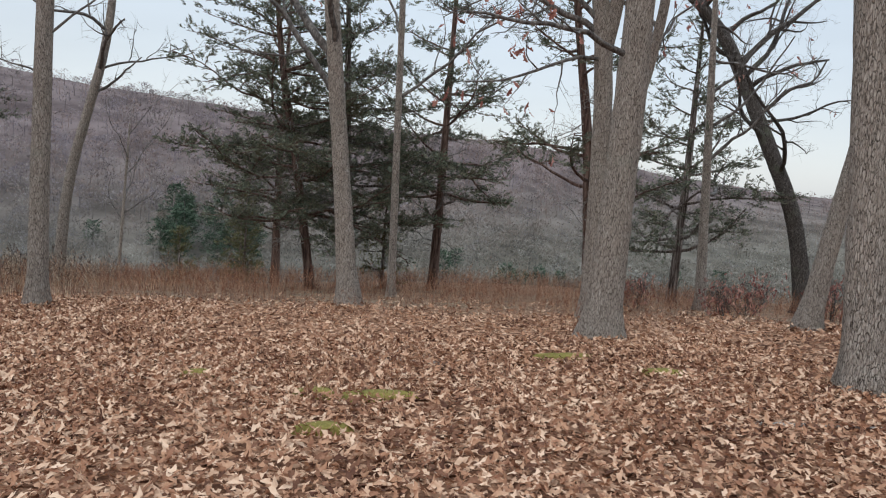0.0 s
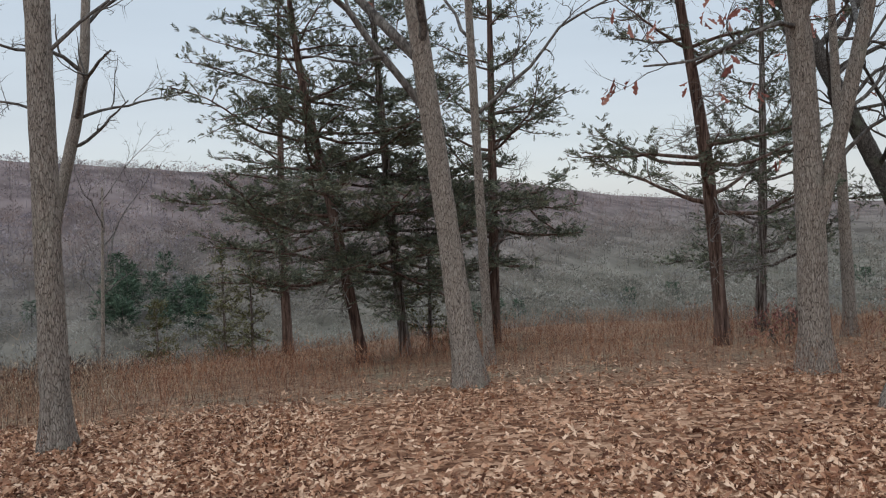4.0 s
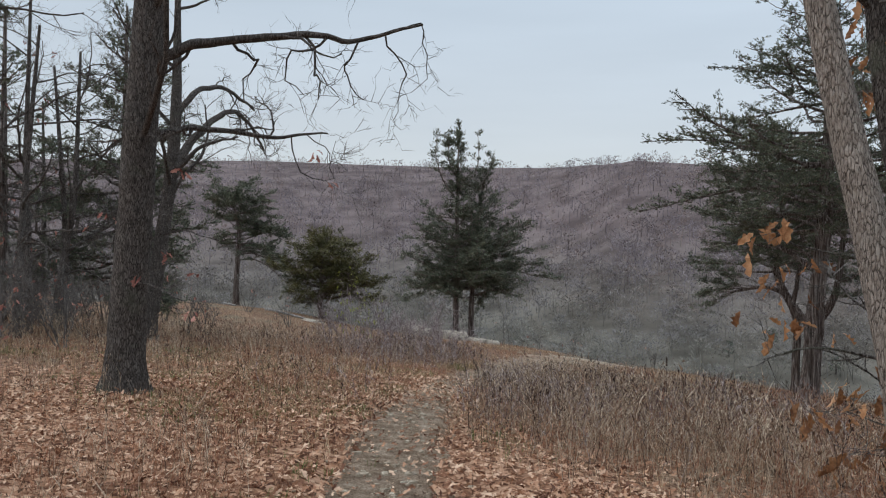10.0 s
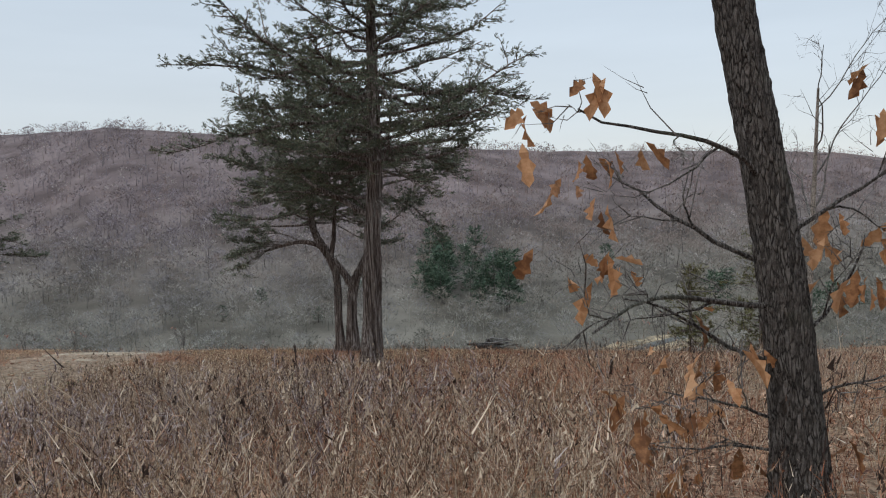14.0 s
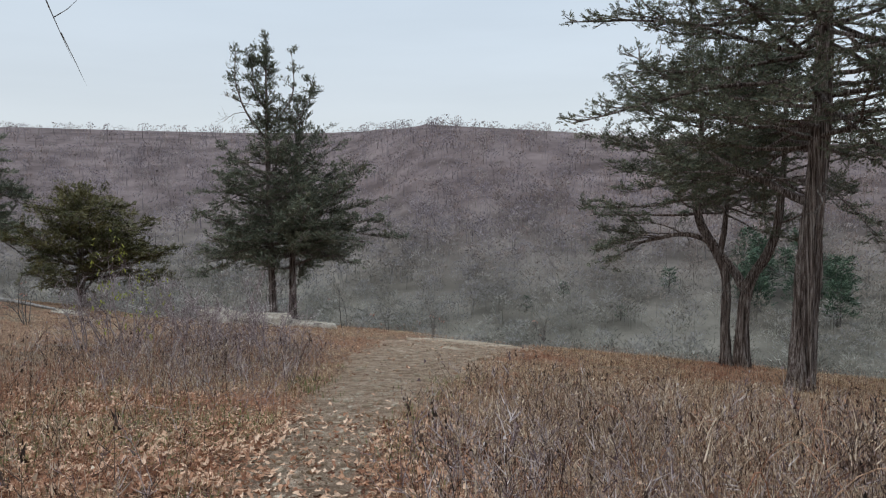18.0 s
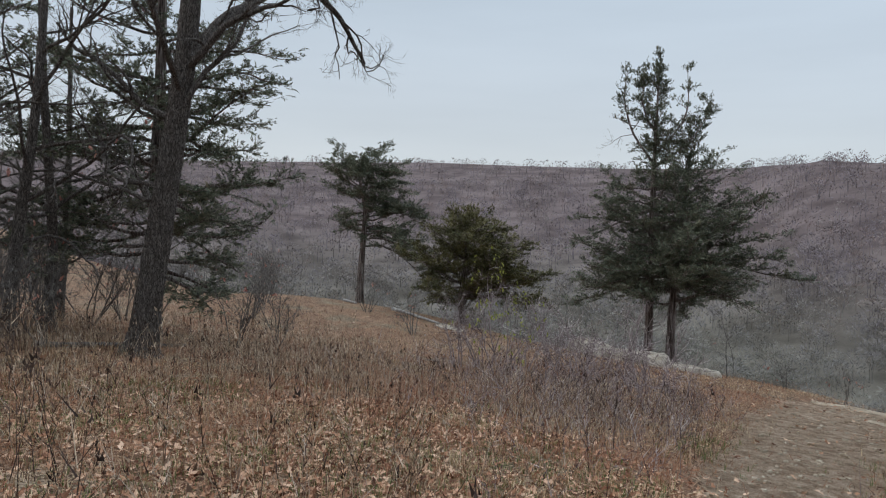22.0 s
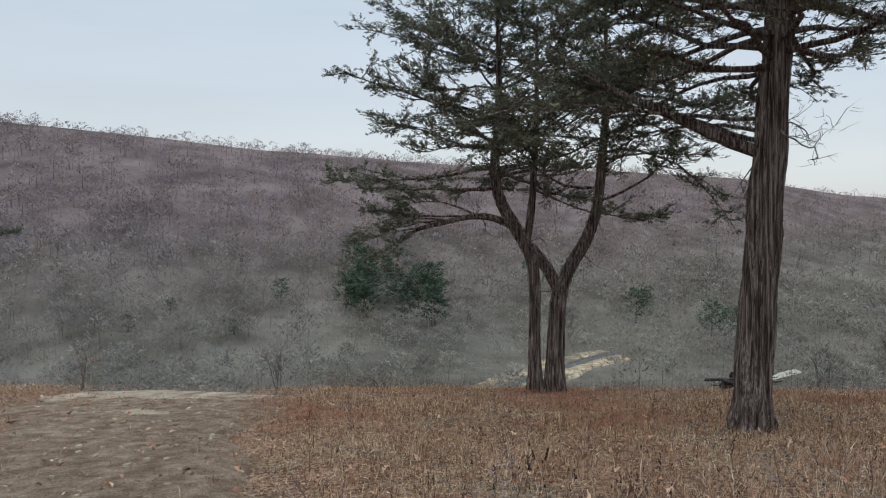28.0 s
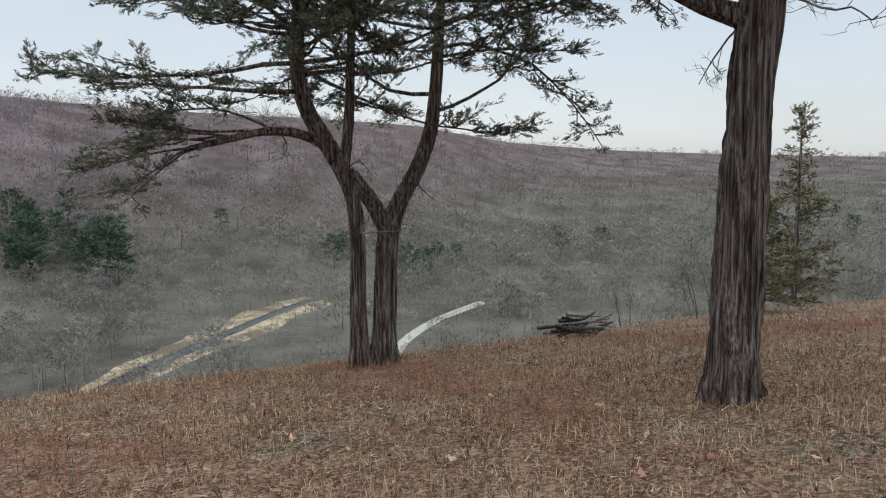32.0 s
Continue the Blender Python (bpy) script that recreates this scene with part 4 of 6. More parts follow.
oak(-4.8, -3.9, straight(10, 0.235, 0.9, 0.2, 0.5), [(0.33, 250, 20, 3.4, 0.05), (0.38, 60, 20, 2.5, 0.05), (0.18, 80, 0, 1.6, 0.02), (0.16, 250, 5, 1.2, 0.015), (0.2, 320, 5, 1.3, 0.016)], "grey-brown oak with bronze leaves on low twigs", 21, bark=DARK_BARK, auto_from=0.45, boughs=[([(0.38, 0.1, 4.2, 0.075), (0.9, 0.6, 4.5, 0.06), (1.7, 1.3, 4.6, 0.045), (2.4, 1.9, 4.5, 0.03), (3.0, 2.4, 4.7, 0.015)], (0.2, 0.35, 0.5, 0.6, 0.7, 0.8, 0.9, 0.97)), ([(0.3, 0.1, 3.3, 0.05), (0.5, 0.9, 3.5, 0.04), (0.9, 1.7, 3.4, 0.025), (1.2, 2.3, 3.5, 0.012)], (0.3, 0.5, 0.7, 0.85, 0.95))], leaves=0.12, leaf_mat=PINK_LEAF, spurs=6, leaf_only=lambda p: p[:, 2] < 3.2)
oak(-13.4, 0.15, [(0, 0, 0, 0.19), (0.17, 0.2, 2, 0.17), (0.36, 0.44, 4.2, 0.15), (0.42, 0.5, 6, 0.12), (0.4, 0.5, 9, 0.06)],
    [(0.45, 120, 20, 3.5, 0.05), (0.6, 300, 50, 3, 0.05), (0.36, 100, 10, 3, 0.04), (0.42, 140, 5, 3, 0.04)], "dark oak with long crooked limbs reaching over the slope", 22, bark=DARK_BARK, auto=6, auto_from=0.6, crown=3.0, near=True,
    boughs=[([(0.38, 0.46, 4.3, 0.125), (0.2, 0.95, 4.95, 0.10), (-0.2, 1.7, 5.6, 0.085), (-0.6, 2.6, 6.1, 0.065), (-1.2, 3.5, 5.9, 0.05), (-1.9, 4.4, 5.2, 0.03)], (0.15, 0.24, 0.36, 0.45, 0.52, 0.62, 0.7, 0.8, 0.88, 0.95)),
            ([(0.40, 0.48, 5.6, 0.08), (0.2, 1.2, 6.4, 0.07), (-0.3, 2.2, 6.6, 0.055), (-0.8, 3.4, 6.2, 0.03)], (0.3, 0.5, 0.65, 0.8, 0.95))])
# the eastern wood
oak(15.6, -6.6, [(0, 0, 0, 0.20), (0.05, 0, 1.5, 0.185), (0.1, 0, 3.4, 0.17), (0.1, 0, 5.5, 0.15), (0.5, -0.2, 11, 0.08)], [(0.30, 110, 15, 2.2, 0.04), (0.42, 40, 30, 3.0, 0.05)], "thick grey oak with a dark scarred foot", 31, auto=9, crown=3.0, auto_from=0.33, leaves=0.09, leaf_mat=PINK_LEAF)
oak(16.2, -4.7, [(0, 0, 0, 0.155), (-0.05, 0.03, 2, 0.14), (-0.12, 0.06, 3.9, 0.125), (-0.4, 0.2, 5.4, 0.10), (-0.8, 0.4, 11, 0.05)], [(0.38, 80, 20, 2.5, 0.045), (0.34, 120, 8, 2.2, 0.03)], "grey oak with russet leaves clinging to its twigs", 32, auto=9, crown=3.0, auto_from=0.33, leaves=0.3, leaf_mat=PINK_LEAF,
    stems=[[(-0.12, 0.06, 3.8, 0.10), (0.05, -0.05, 5.2, 0.09), (0.1, -0.1, 10.5, 0.05)], [(0.03, 0, 1.6, 0.085), (0.27, -0.14, 2.8, 0.078), (0.52, -0.28, 4.2, 0.068), (0.7, -0.4, 7.5, 0.035)]])
oak(23.8, 1.2, [(0, 0, 0, 0.20), (-0.35, 0.2, 2.2, 0.18), (-1.3, 0.6, 4.4, 0.17), (-2.3, 1.0, 6.6, 0.15), (-3.4, 1.3, 7.6, 0.10), (-4.2, 1.5, 8.0, 0.07)], [(0.62, 290, 55, 3.6, 0.07), (0.66, 260, 45, 3.5, 0.08), (0.5, 240, 30, 2.2, 0.04)], "dark leaning oak with crooked upswept limbs", 33, auto=9, crown=3.0, bark=DARK_BARK, auto_from=0.33, leaves=0.02, leaf_mat=PINK_LEAF)
oak(19.1, -5.45, [(0, 0, 0, 0.15), (0.2, -0.1, 1.7, 0.12), (0.5, -0.2, 3.6, 0.10), (0.65, -0.3, 6, 0.085), (0.9, -0.3, 10, 0.05)], [], "forked grey oak with smooth pale bark", 34, auto=9, crown=3.0, auto_from=0.33, stems=[[(0.25, -0.12, 1.8, 0.10), (0.75, -0.4, 3.4, 0.09), (1.2, -0.7, 6, 0.08), (1.5, -0.8, 10, 0.04)]])
oak(16.5, -9.8, straight(11, 0.15, -0.67, 0.75, 0.6), [], "straight pale grey oak above fallen leaves", 35, auto=9, crown=3.0, auto_from=0.33)
oak(18.0, -10.5, straight(11, 0.15, -1.8, 0.0, 0.6), [], "tall grey oak with a mossy foot", 36, auto=9, crown=3.0, auto_from=0.33)
oak(21.5, -9.3, straight(10, 0.13, 0.2, 0.0, 0.6), [], GREY, 37, auto_from=0.33)
oak(28.4, -3.4, [(0, 0, 0, 0.24), (0.1, 0, 3.5, 0.22), (0.1, 0, 5.6, 0.2), (-0.9, 0.3, 7.2, 0.14), (-1.8, 0.6, 9.5, 0.07)], [(0.5, 270, 45, 4.5, 0.09), (0.45, 60, 15, 3, 0.05)], "wide forked oak with thick bent limbs", 38, auto=9, crown=3.0, auto_from=0.33, leaves=0.02, leaf_mat=PINK_LEAF)
oak(12.8, -3.05, [(0, 0, 0, 0.16), (-0.15, 0.1, 1.5, 0.135), (-0.4, 0.15, 3.6, 0.12), (-0.6, 0.2, 5.5, 0.11), (-0.8, 0.2, 11, 0.06)], [(0.36, 65, 40, 4.2, 0.075), (0.3, 60, 30, 3.6, 0.055)], "grey oak with a long branch sweeping upward", 39, auto=9, crown=3.0, auto_from=0.33, leaves=0.08, leaf_mat=PINK_LEAF)
oak(13.7, -0.9, straight(9, 0.075, -0.2, 0.3, 0.6), [], "slim bare young oak", 40, auto=5, auto_from=0.35)
oak(6.6, 8.4, straight(4.6, 0.05, 0.2, 0.0, 0.4), [(0.4, 60, 35, 1.4, 0.02), (0.45, 280, 40, 1.5, 0.02), (0.6, 300, 30, 1.2, 0.02)], "small bare sapling at the brink", 41, auto=4, auto_from=0.5)
for k, (ox, oy, oh) in enumerate([(24.5, -6.8, 9), (31, -8, 10), (34, -4, 9), (19.8, -1.2, 6), (30, -12, 10), (25, -12, 10)]):
    oak(ox, oy, straight(oh, 0.10 + 0.02 * (k % 3), 0.3 * (-1) ** k, 0.1, 0.5), [], "bare grey oak further back in the wood", 43 + k, auto=6, auto_from=0.35, leaves=0.02, leaf_mat=PINK_LEAF, twig=0.7)
for k, (ox, oy, oh) in enumerate([(-15.0, -1.5, 7), (-14.4, -2.3, 8), (-16.6, -0.8, 7), (-13.4, -2.8, 7), (-18.5, -2.6, 8), (-17.0, -3.6, 8), (-9.5, -5.8, 8), (-12, -4.6, 8), (-24, -2, 8), (-27, 3, 7), (-20.8, -0.2, 7), (-15.6, -4.4, 8)]):
    oak(ox, oy, [(0, 0, 0, 0.09 + 0.02 * (k % 3)), (0.1 * (-1) ** k, 0.1, oh * 0.2, 0.085), (0.5 * (-1) ** k, 0.3 - 0.2 * (k % 3), oh * 0.45, 0.07), (0.2 * (-1) ** k, 0.5 - 0.4 * (k % 3), oh, 0.03)], [(0.22, 40 * k, 20, 2, 0.03), (0.3, 130 + 50 * k, 10, 2.2, 0.03), (0.38, 250 + 70 * k, 25, 2.4, 0.03)], "bare crooked tree in the western thicket", 53 + k, bark=DARK_BARK, auto=7, auto_from=0.25, crown=2.8, twig=1.0, leaves=0.06 if k % 4 == 1 else 0.0, leaf_mat=RED_LEAF, group="thicket trees")

# ---------------- junipers ----------------
juniper(-1.5, 10.97, [(0, 0, 0, 0.205), (0.05, 0.02, 1.4, 0.19), (0.14, 0.02, 3.0, 0.175), (0.25, 0, 5, 0.14), (0.3, 0, 10.2, 0.03)],
        [(4.2, 3.0, 6, -4, 0.45), (4.7, 3.8, 8, -4, 0.35), (5.2, 4.2, 9, -3, 0.3), (5.8, 4.2, 9, -2, 0.25), (6.4, 3.8, 9, 0, 0.22), (7.0, 3.3, 8, 3, 0.2), (7.6, 2.8, 8, 6, 0.15), (8.2, 2.3, 7, 10, 0.1), (8.8, 1.7, 7, 18, 0.1), (9.4, 1.1, 6, 30, 0), (9.9, 0.7, 5, 45, 0)],
        "large juniper with shaggy grey-brown bark beside the trail's end", 71, near=True, density=34, size=0.12, flat=0.28,
        limbs=[(0, 0.315, 52, 34, 3.8, 0.085, 0.9), (0, 0.325, 40, 20, 3.4, 0.035, 0.6), (0, 0.43, 48, 6, 3.6, 0.045, 0.6), (0, 0.45, 62, 2, 3.4, 0.04, 0.6), (0, 0.41, 20, 6, 2.8, 0.035, 0.2), (0, 0.34, 38, 8, 3.4, 0.03, 0.9), (0, 0.355, 62, 4, 3.3, 0.03, 0.8)], snags=4)
juniper(-3.46, 15.6, [(-0.02, 0, 0, 0.115), (-0.05, 0, 1.0, 0.10), (-0.02, 0, 2.0, 0.095), (-0.12, 0, 2.55, 0.10), (-0.42, 0, 2.95, 0.105), (-0.78, 0.05, 3.65, 0.09), (-0.66, 0.15, 5.0, 0.065), (-0.7, 0.2, 7.4, 0.02)],
        [(3.7, 2.5, 6, -4, 0.5), (4.0, 3.0, 7, -4, 0.45), (4.3, 3.2, 7, 2, 0.45), (4.7, 3.7, 9, 6, 0.35), (5.2, 3.8, 9, 8, 0.3), (5.7, 3.3, 9, 12, 0.25), (6.2, 2.6, 8, 18, 0.2), (6.8, 1.8, 7, 28, 0.1), (7.3, 1.0, 6, 45, 0)],
        "twin-stemmed juniper with twisted stripped trunks on the brink", 72, near=True, density=54, size=0.115,
        stems=[[(0.32, 0.02, 0, 0.16), (0.33, 0, 1.0, 0.14), (0.40, 0, 1.95, 0.13), (0.62, 0, 2.3, 0.105), (0.98, 0, 2.9, 0.09), (1.10, 0, 3.6, 0.08), (1.2, 0, 5.2, 0.05), (1.15, 0, 7.0, 0.02)],
               [(0.38, 0, 1.85, 0.105), (0.16, 0, 2.25, 0.09), (-0.14, 0, 2.6, 0.085)],
               [(-0.2, 0, 2.65, 0.07), (-0.10, 0.05, 3.1, 0.06), (-0.02, 0.1, 4.6, 0.045), (0.0, 0.1, 6.6, 0.02)],
               [(-0.42, 0, 2.95, 0.062), (-0.8, 0, 3.12, 0.055), (-1.2, 0.05, 3.12, 0.048), (-1.7, 0.1, 3.0, 0.04), (-2.1, 0.1, 2.9, 0.03)]],
        limbs=[(4, 0.4, 95, 18, 1.7, 0.022, 0.35), (4, 0.5, 60, 8, 1.7, 0.022, 0.35), (4, 0.6, 88, 0, 1.7, 0.022, 0.3), (4, 0.7, 120, 5, 1.5, 0.018, 0.25), (4, 0.8, 70, 10, 1.4, 0.018, 0.25), (4, 0.9, 100, -15, 1.3, 0.016, 0.2), (4, 0.98, 80, 6, 1.3, 0.016, 0.4), (4, 0.98, 95, -30, 1.1, 0.016, 0.2), (1, 0.5, 265, 10, 2.1, 0.03, 0.5), (1, 0.62, 250, 20, 2.6, 0.03, 0.4), (1, 0.66, 290, 14, 2.8, 0.03, 0.4), (1, 0.7, 262, 4, 2.6, 0.028, 0.6), (1, 0.76, 275, 0, 2.6, 0.028, 0.6), (1, 0.6, 240, 12, 1.9, 0.025, 0.4), (0, 0.6, 75, 30, 3.0, 0.035, 0.3), (0, 0.66, 95, 20, 3.0, 0.035, 0.2)], snags=9, tier_low=3.6)
# the pair of junipers: a tall one with a candelabra of upswept leaders, a bushy one beside it
juniper(-17.4, 15.3, [(0, 0, 0, 0.13), (-0.05, 0, 2.5, 0.11), (0.0, -0.1, 5, 0.08), (0.05, -0.15, 7.2, 0.045), (0.1, -0.15, 9.1, 0.012)],
        [(2.2, 2.4, 8, 0, 0.35), (2.5, 2.8, 8, 0, 0.3), (3.0, 2.0, 7, 0, 0.3), (3.4, 1.5, 6, 0, 0.25), (4.0, 2.1, 6, 0, 0.35), (4.6, 2.3, 6, 2, 0.4), (5.2, 1.5, 6, 6, 0.3), (5.7, 0.9, 6, 12, 0.2), (6.1, 0.7, 8, 22, 0.1), (6.4, 0.6, 11, 30, 0), (6.8, 0.52, 12, 36, 0), (7.2, 0.46, 13, 40, 0), (7.6, 0.4, 13, 44, 0), (8.0, 0.32, 11, 46, 0), (8.4, 0.22, 8, 50, 0), (8.7, 0.14, 5, 55, 0)],
        "tall dark juniper with a ragged forked spire on the brink", 73, density=50, snags=4, size=0.12, flat=0.2,
        stems=[[(0, -0.1, 5.9, 0.035), (-0.5, -0.55, 6.8, 0.03), (-0.72, -0.75, 7.8, 0.02), (-0.66, -0.7, 8.7, 0.008)],
               [(0.03, -0.1, 6.2, 0.035), (0.48, 0.3, 6.9, 0.03), (0.68, 0.5, 7.5, 0.02), (0.62, 0.45, 8.6, 0.008)],
               [(0, -0.1, 6.8, 0.03), (-0.28, -0.4, 7.5, 0.02), (-0.3, -0.4, 8.9, 0.006)],
               [(0, -0.1, 5.8, 0.03), (0.7, 0.5, 6.5, 0.025), (1.05, 0.8, 7.2, 0.015), (1.1, 0.85, 7.8, 0.006)]],
        limbs=[(0, 0.25, 132, 0, 2.9, 0.03, 0.05), (0, 0.5, 132, 0, 2.6, 0.03, 0.0), (0, 0.46, 120, -4, 2.4, 0.03, 0.0), (0, 0.52, 145, 3, 2.2, 0.03, 0.0)], limb_bare=0.3)
juniper(-17.2, 16.0, [(0, 0, 0, 0.13), (0.05, 0, 2.5, 0.11), (0.2, 0.1, 4.5, 0.06), (0.3, 0.2, 6.6, 0.015)],
        [(2.2, 2.6, 9, 0, 0.3), (2.45, 3.1, 10, 0, 0.25), (2.8, 3.4, 10, 0, 0.2), (3.2, 3.2, 10, 4, 0.2), (3.7, 2.8, 9, 8, 0.2), (4.2, 2.4, 9, 14, 0.15), (4.7, 2.0, 8, 22, 0.1), (5.2, 1.6, 8, 30, 0.1), (5.7, 1.1, 7, 42, 0), (6.2, 0.7, 6, 55, 0)], "bushy dark juniper beside a taller one", 174, density=46, snags=2, size=0.13, flat=0.35)
# two wind-shaped junipers, their foliage swept to one side
juniper(-29.1, 11.5, [(0, 0, 0, 0.15), (0.05, 0, 2, 0.12), (0.1, 0.1, 3.6, 0.09), (-0.3, -0.2, 5.7, 0.03)],
        [(3.0, 1.2, 6, -4, 0.3), (3.6, 1.5, 7, 0, 0.3), (4.2, 1.7, 8, 5, 0.2), (4.8, 1.9, 8, 10, 0.2), (5.4, 1.6, 8, 16, 0.1)], "wind-shaped juniper with a flat ragged top", 75, density=58, size=0.16, flat=0.3,
        limbs=[(0, 0.40 + 0.05 * k, 338 - 22 * (k % 3), 2 + 2 * k, 3.3 - 0.12 * k, 0.04, 1.9 - 0.15 * k) for k in range(11)] + [(0, 0.9, 145, 30, 1.9, 0.03, 0.0), (0, 0.8, 150, 20, 1.8, 0.03, 0.1)], limb_bare=0.2)
juniper(-24.6, 13.6, [(0, 0, 0, 0.15), (-0.3, -0.1, 0.9, 0.12), (-0.1, 0, 1.8, 0.09), (-0.3, 0, 3.6, 0.03)],
        [(0.8, 1.9, 8, 10, 0.2), (1.3, 2.4, 9, 14, 0.2), (1.8, 2.5, 10, 18, 0.15), (2.3, 2.3, 10, 24, 0.1), (2.8, 1.9, 9, 34, 0.1), (3.3, 1.2, 8, 50, 0)], "broad bronze-green juniper bush on the brink", 76, green=CEDAR_BRONZE, density=50, size=0.16, flat=0.6,
        limbs=[(0, 0.30 + 0.035 * k, 345 - 20 * (k % 3), 4 + 2.5 * k, 3.7 - 0.12 * k, 0.05, 0.3) for k in range(9)], limb_bare=0.2)
juniper(9.0, 19.9, [(0, 0, 0, 0.07), (0, 0, 2.5, 0.05), (0, 0, 5.0, 0.01)], cone_tiers(0.4, 4.6, 1.6, 11, 6, 0.2, -2, 40, 0.1), "young bronze juniper with a thin spire", 77, green=CEDAR_BRONZE, density=26, snags=0, z=-3.25)
juniper(6.6, 18.6, [(0, 0, 0, 0.06), (0, 0, 1.5, 0.04), (0, 0, 2.6, 0.01)], cone_tiers(0.3, 2.4, 1.1, 7, 6, 0.2, 5, 40, 0.1), "small bronze juniper in dry grass", 78, green=CEDAR_BRONZE, density=26, snags=0)
juniper(-17.5, 1.15, [(0, 0, 0, 0.17), (0.1, 0, 3, 0.14), (0.2, 0, 9.5, 0.03)], [(1.5, 2.4, 6, -16, 0.45), (2.1, 2.8, 7, -12, 0.4), (2.8, 2.8, 8, -8, 0.35), (3.5, 2.7, 8, -4, 0.3), (4.2, 2.6, 8, 0, 0.25), (5.0, 2.7, 7, 6, 0.2), (5.8, 2.4, 7, 12, 0.2), (6.8, 2.0, 6, 20, 0.15), (7.8, 1.4, 6, 30, 0.1), (8.8, 0.9, 5, 45, 0)], "dark drooping juniper behind an oak on the western slope", 79, density=30, size=0.17, snags=16, flat=0.3)
juniper(-17.6, -2.0, [(0, 0, 0, 0.14), (0.1, 0, 3, 0.12), (0.2, 0, 8.5, 0.03)], cone_tiers(1.8, 8.2, 3.0, 8, 6, 0.6, -8, 30, 0.35), "dark juniper in the western thicket", 80, density=24, size=0.18, snags=12, flat=0.3)
# in the wood
juniper(11.1, 8.8, [(0, 0, 0, 0.13), (-0.05, 0, 3, 0.11), (0.1, 0, 9.2, 0.03)], cone_tiers(1.9, 8.8, 2.8, 9, 6, 0.5, 0, 35, 0.35), "juniper with reddish bark at the edge of the wood", 81, bark=RED_BARK, density=26, size=0.17, flat=0.2, snags=20, group="junipers of the wood")
juniper(10.2, 8.3, [(0, 0, 0, 0.04), (0, 0, 1.4, 0.03), (0, 0, 2.6, 0.01)], cone_tiers(0.3, 2.4, 0.9, 6, 6, 0.2, 5, 40, 0.1), "small bronze juniper under taller trees", 82, green=CEDAR_BRONZE, density=18, snags=0, group="junipers of the wood")
juniper(12.2, 2.0, [(0, 0, 0, 0.10), (-0.4, 0, 2.5, 0.09), (-0.9, 0.2, 5, 0.07), (-1.2, 0.3, 8, 0.02)], cone_tiers(1.9, 7.5, 3.6, 9, 8, 0.8, -6, 20, 0.3), "slanting juniper with bare lower branches", 83, bark=RED_BARK, density=26, size=0.17, flat=0.2, snags=22, group="junipers of the wood")
juniper(13.1, 2.6, [(0, 0, 0, 0.10), (-0.2, 0, 2.5, 0.09), (-0.5, 0, 8.2, 0.03)], cone_tiers(1.9, 7.8, 3.6, 9, 8, 0.8, -6, 20, 0.3), "dark juniper among oaks", 84, density=26, size=0.17, flat=0.2, snags=22, group="junipers of the wood")
juniper(15.2, 3.6, [(0, 0, 0, 0.12), (0.05, 0, 3, 0.10), (0.1, 0, 9, 0.03)], cone_tiers(2.2, 8.4, 2.9, 8, 7, 0.8, -4, 25, 0.4), "straight juniper with dead lower branches", 85, bark=RED_BARK, density=24, size=0.17, flat=0.2, snags=24, group="junipers of the wood")
juniper(17.5, -1.1, [(0, 0, 0, 0.11), (-0.25, 0, 3, 0.10), (-0.8, 0, 6.0, 0.06), (-0.9, 0, 7.6, 0.02)], [(2.2, 2.2, 4, -4, 0.4), (3.0, 2.2, 4, 3, 0.4), (4.6, 1.8, 5, 10, 0.4), (5.6, 1.5, 5, 20, 0.3), (6.6, 1.2, 5, 30, 0.2), (7.2, .8, 5, 40, 0.1)], "leaning juniper with open tiers of branches", 86, bark=RED_BARK, density=24, size=0.17, flat=0.2, snags=24, group="junipers of the wood")
juniper(26.0, -3.4, [(0, 0, 0, 0.12), (0.1, 0, 3, 0.1), (0.4, 0, 8.5, 0.03)], cone_tiers(1.8, 8.2, 3.8, 8, 8, 0.8, -5, 25, 0.35), "thin juniper with sparse dark tiers", 87, bark=RED_BARK, density=26, size=0.17, flat=0.2, snags=24, group="junipers of the wood")
juniper(21.5, 3.4, [(0, 0, 0, 0.12), (0.1, 0, 3, 0.1), (0.1, 0, 8.0, 0.03)], cone_tiers(1.6, 7.8, 3.2, 8, 7, 0.8, -4, 25, 0.4), "dark juniper at the far edge of the wood", 88, density=26, size=0.17, flat=0.22, snags=8, group="junipers of the wood")
juniper(28.6, 0.4, [(0, 0, 0, 0.13), (0.1, 0, 3, 0.1), (0.1, 0, 8.5, 0.03)], cone_tiers(1.6, 8.2, 2.9, 7, 5, 0.5, 0, 30, 0.4), "dark juniper at the far edge of the wood", 89, density=26, size=0.17, flat=0.22, snags=8, group="junipers of the wood")
juniper(14.0, 4.4, [(0, 0, 0, 0.05), (0, 0, 1.6, 0.03), (0, 0, 3.0, 0.01)], cone_tiers(0.3, 2.8, 1.1, 7, 6, 0.2, 5, 40, 0.1), "small bronze juniper under taller trees", 91, green=CEDAR_BRONZE, density=20, snags=0, group="junipers of the wood")

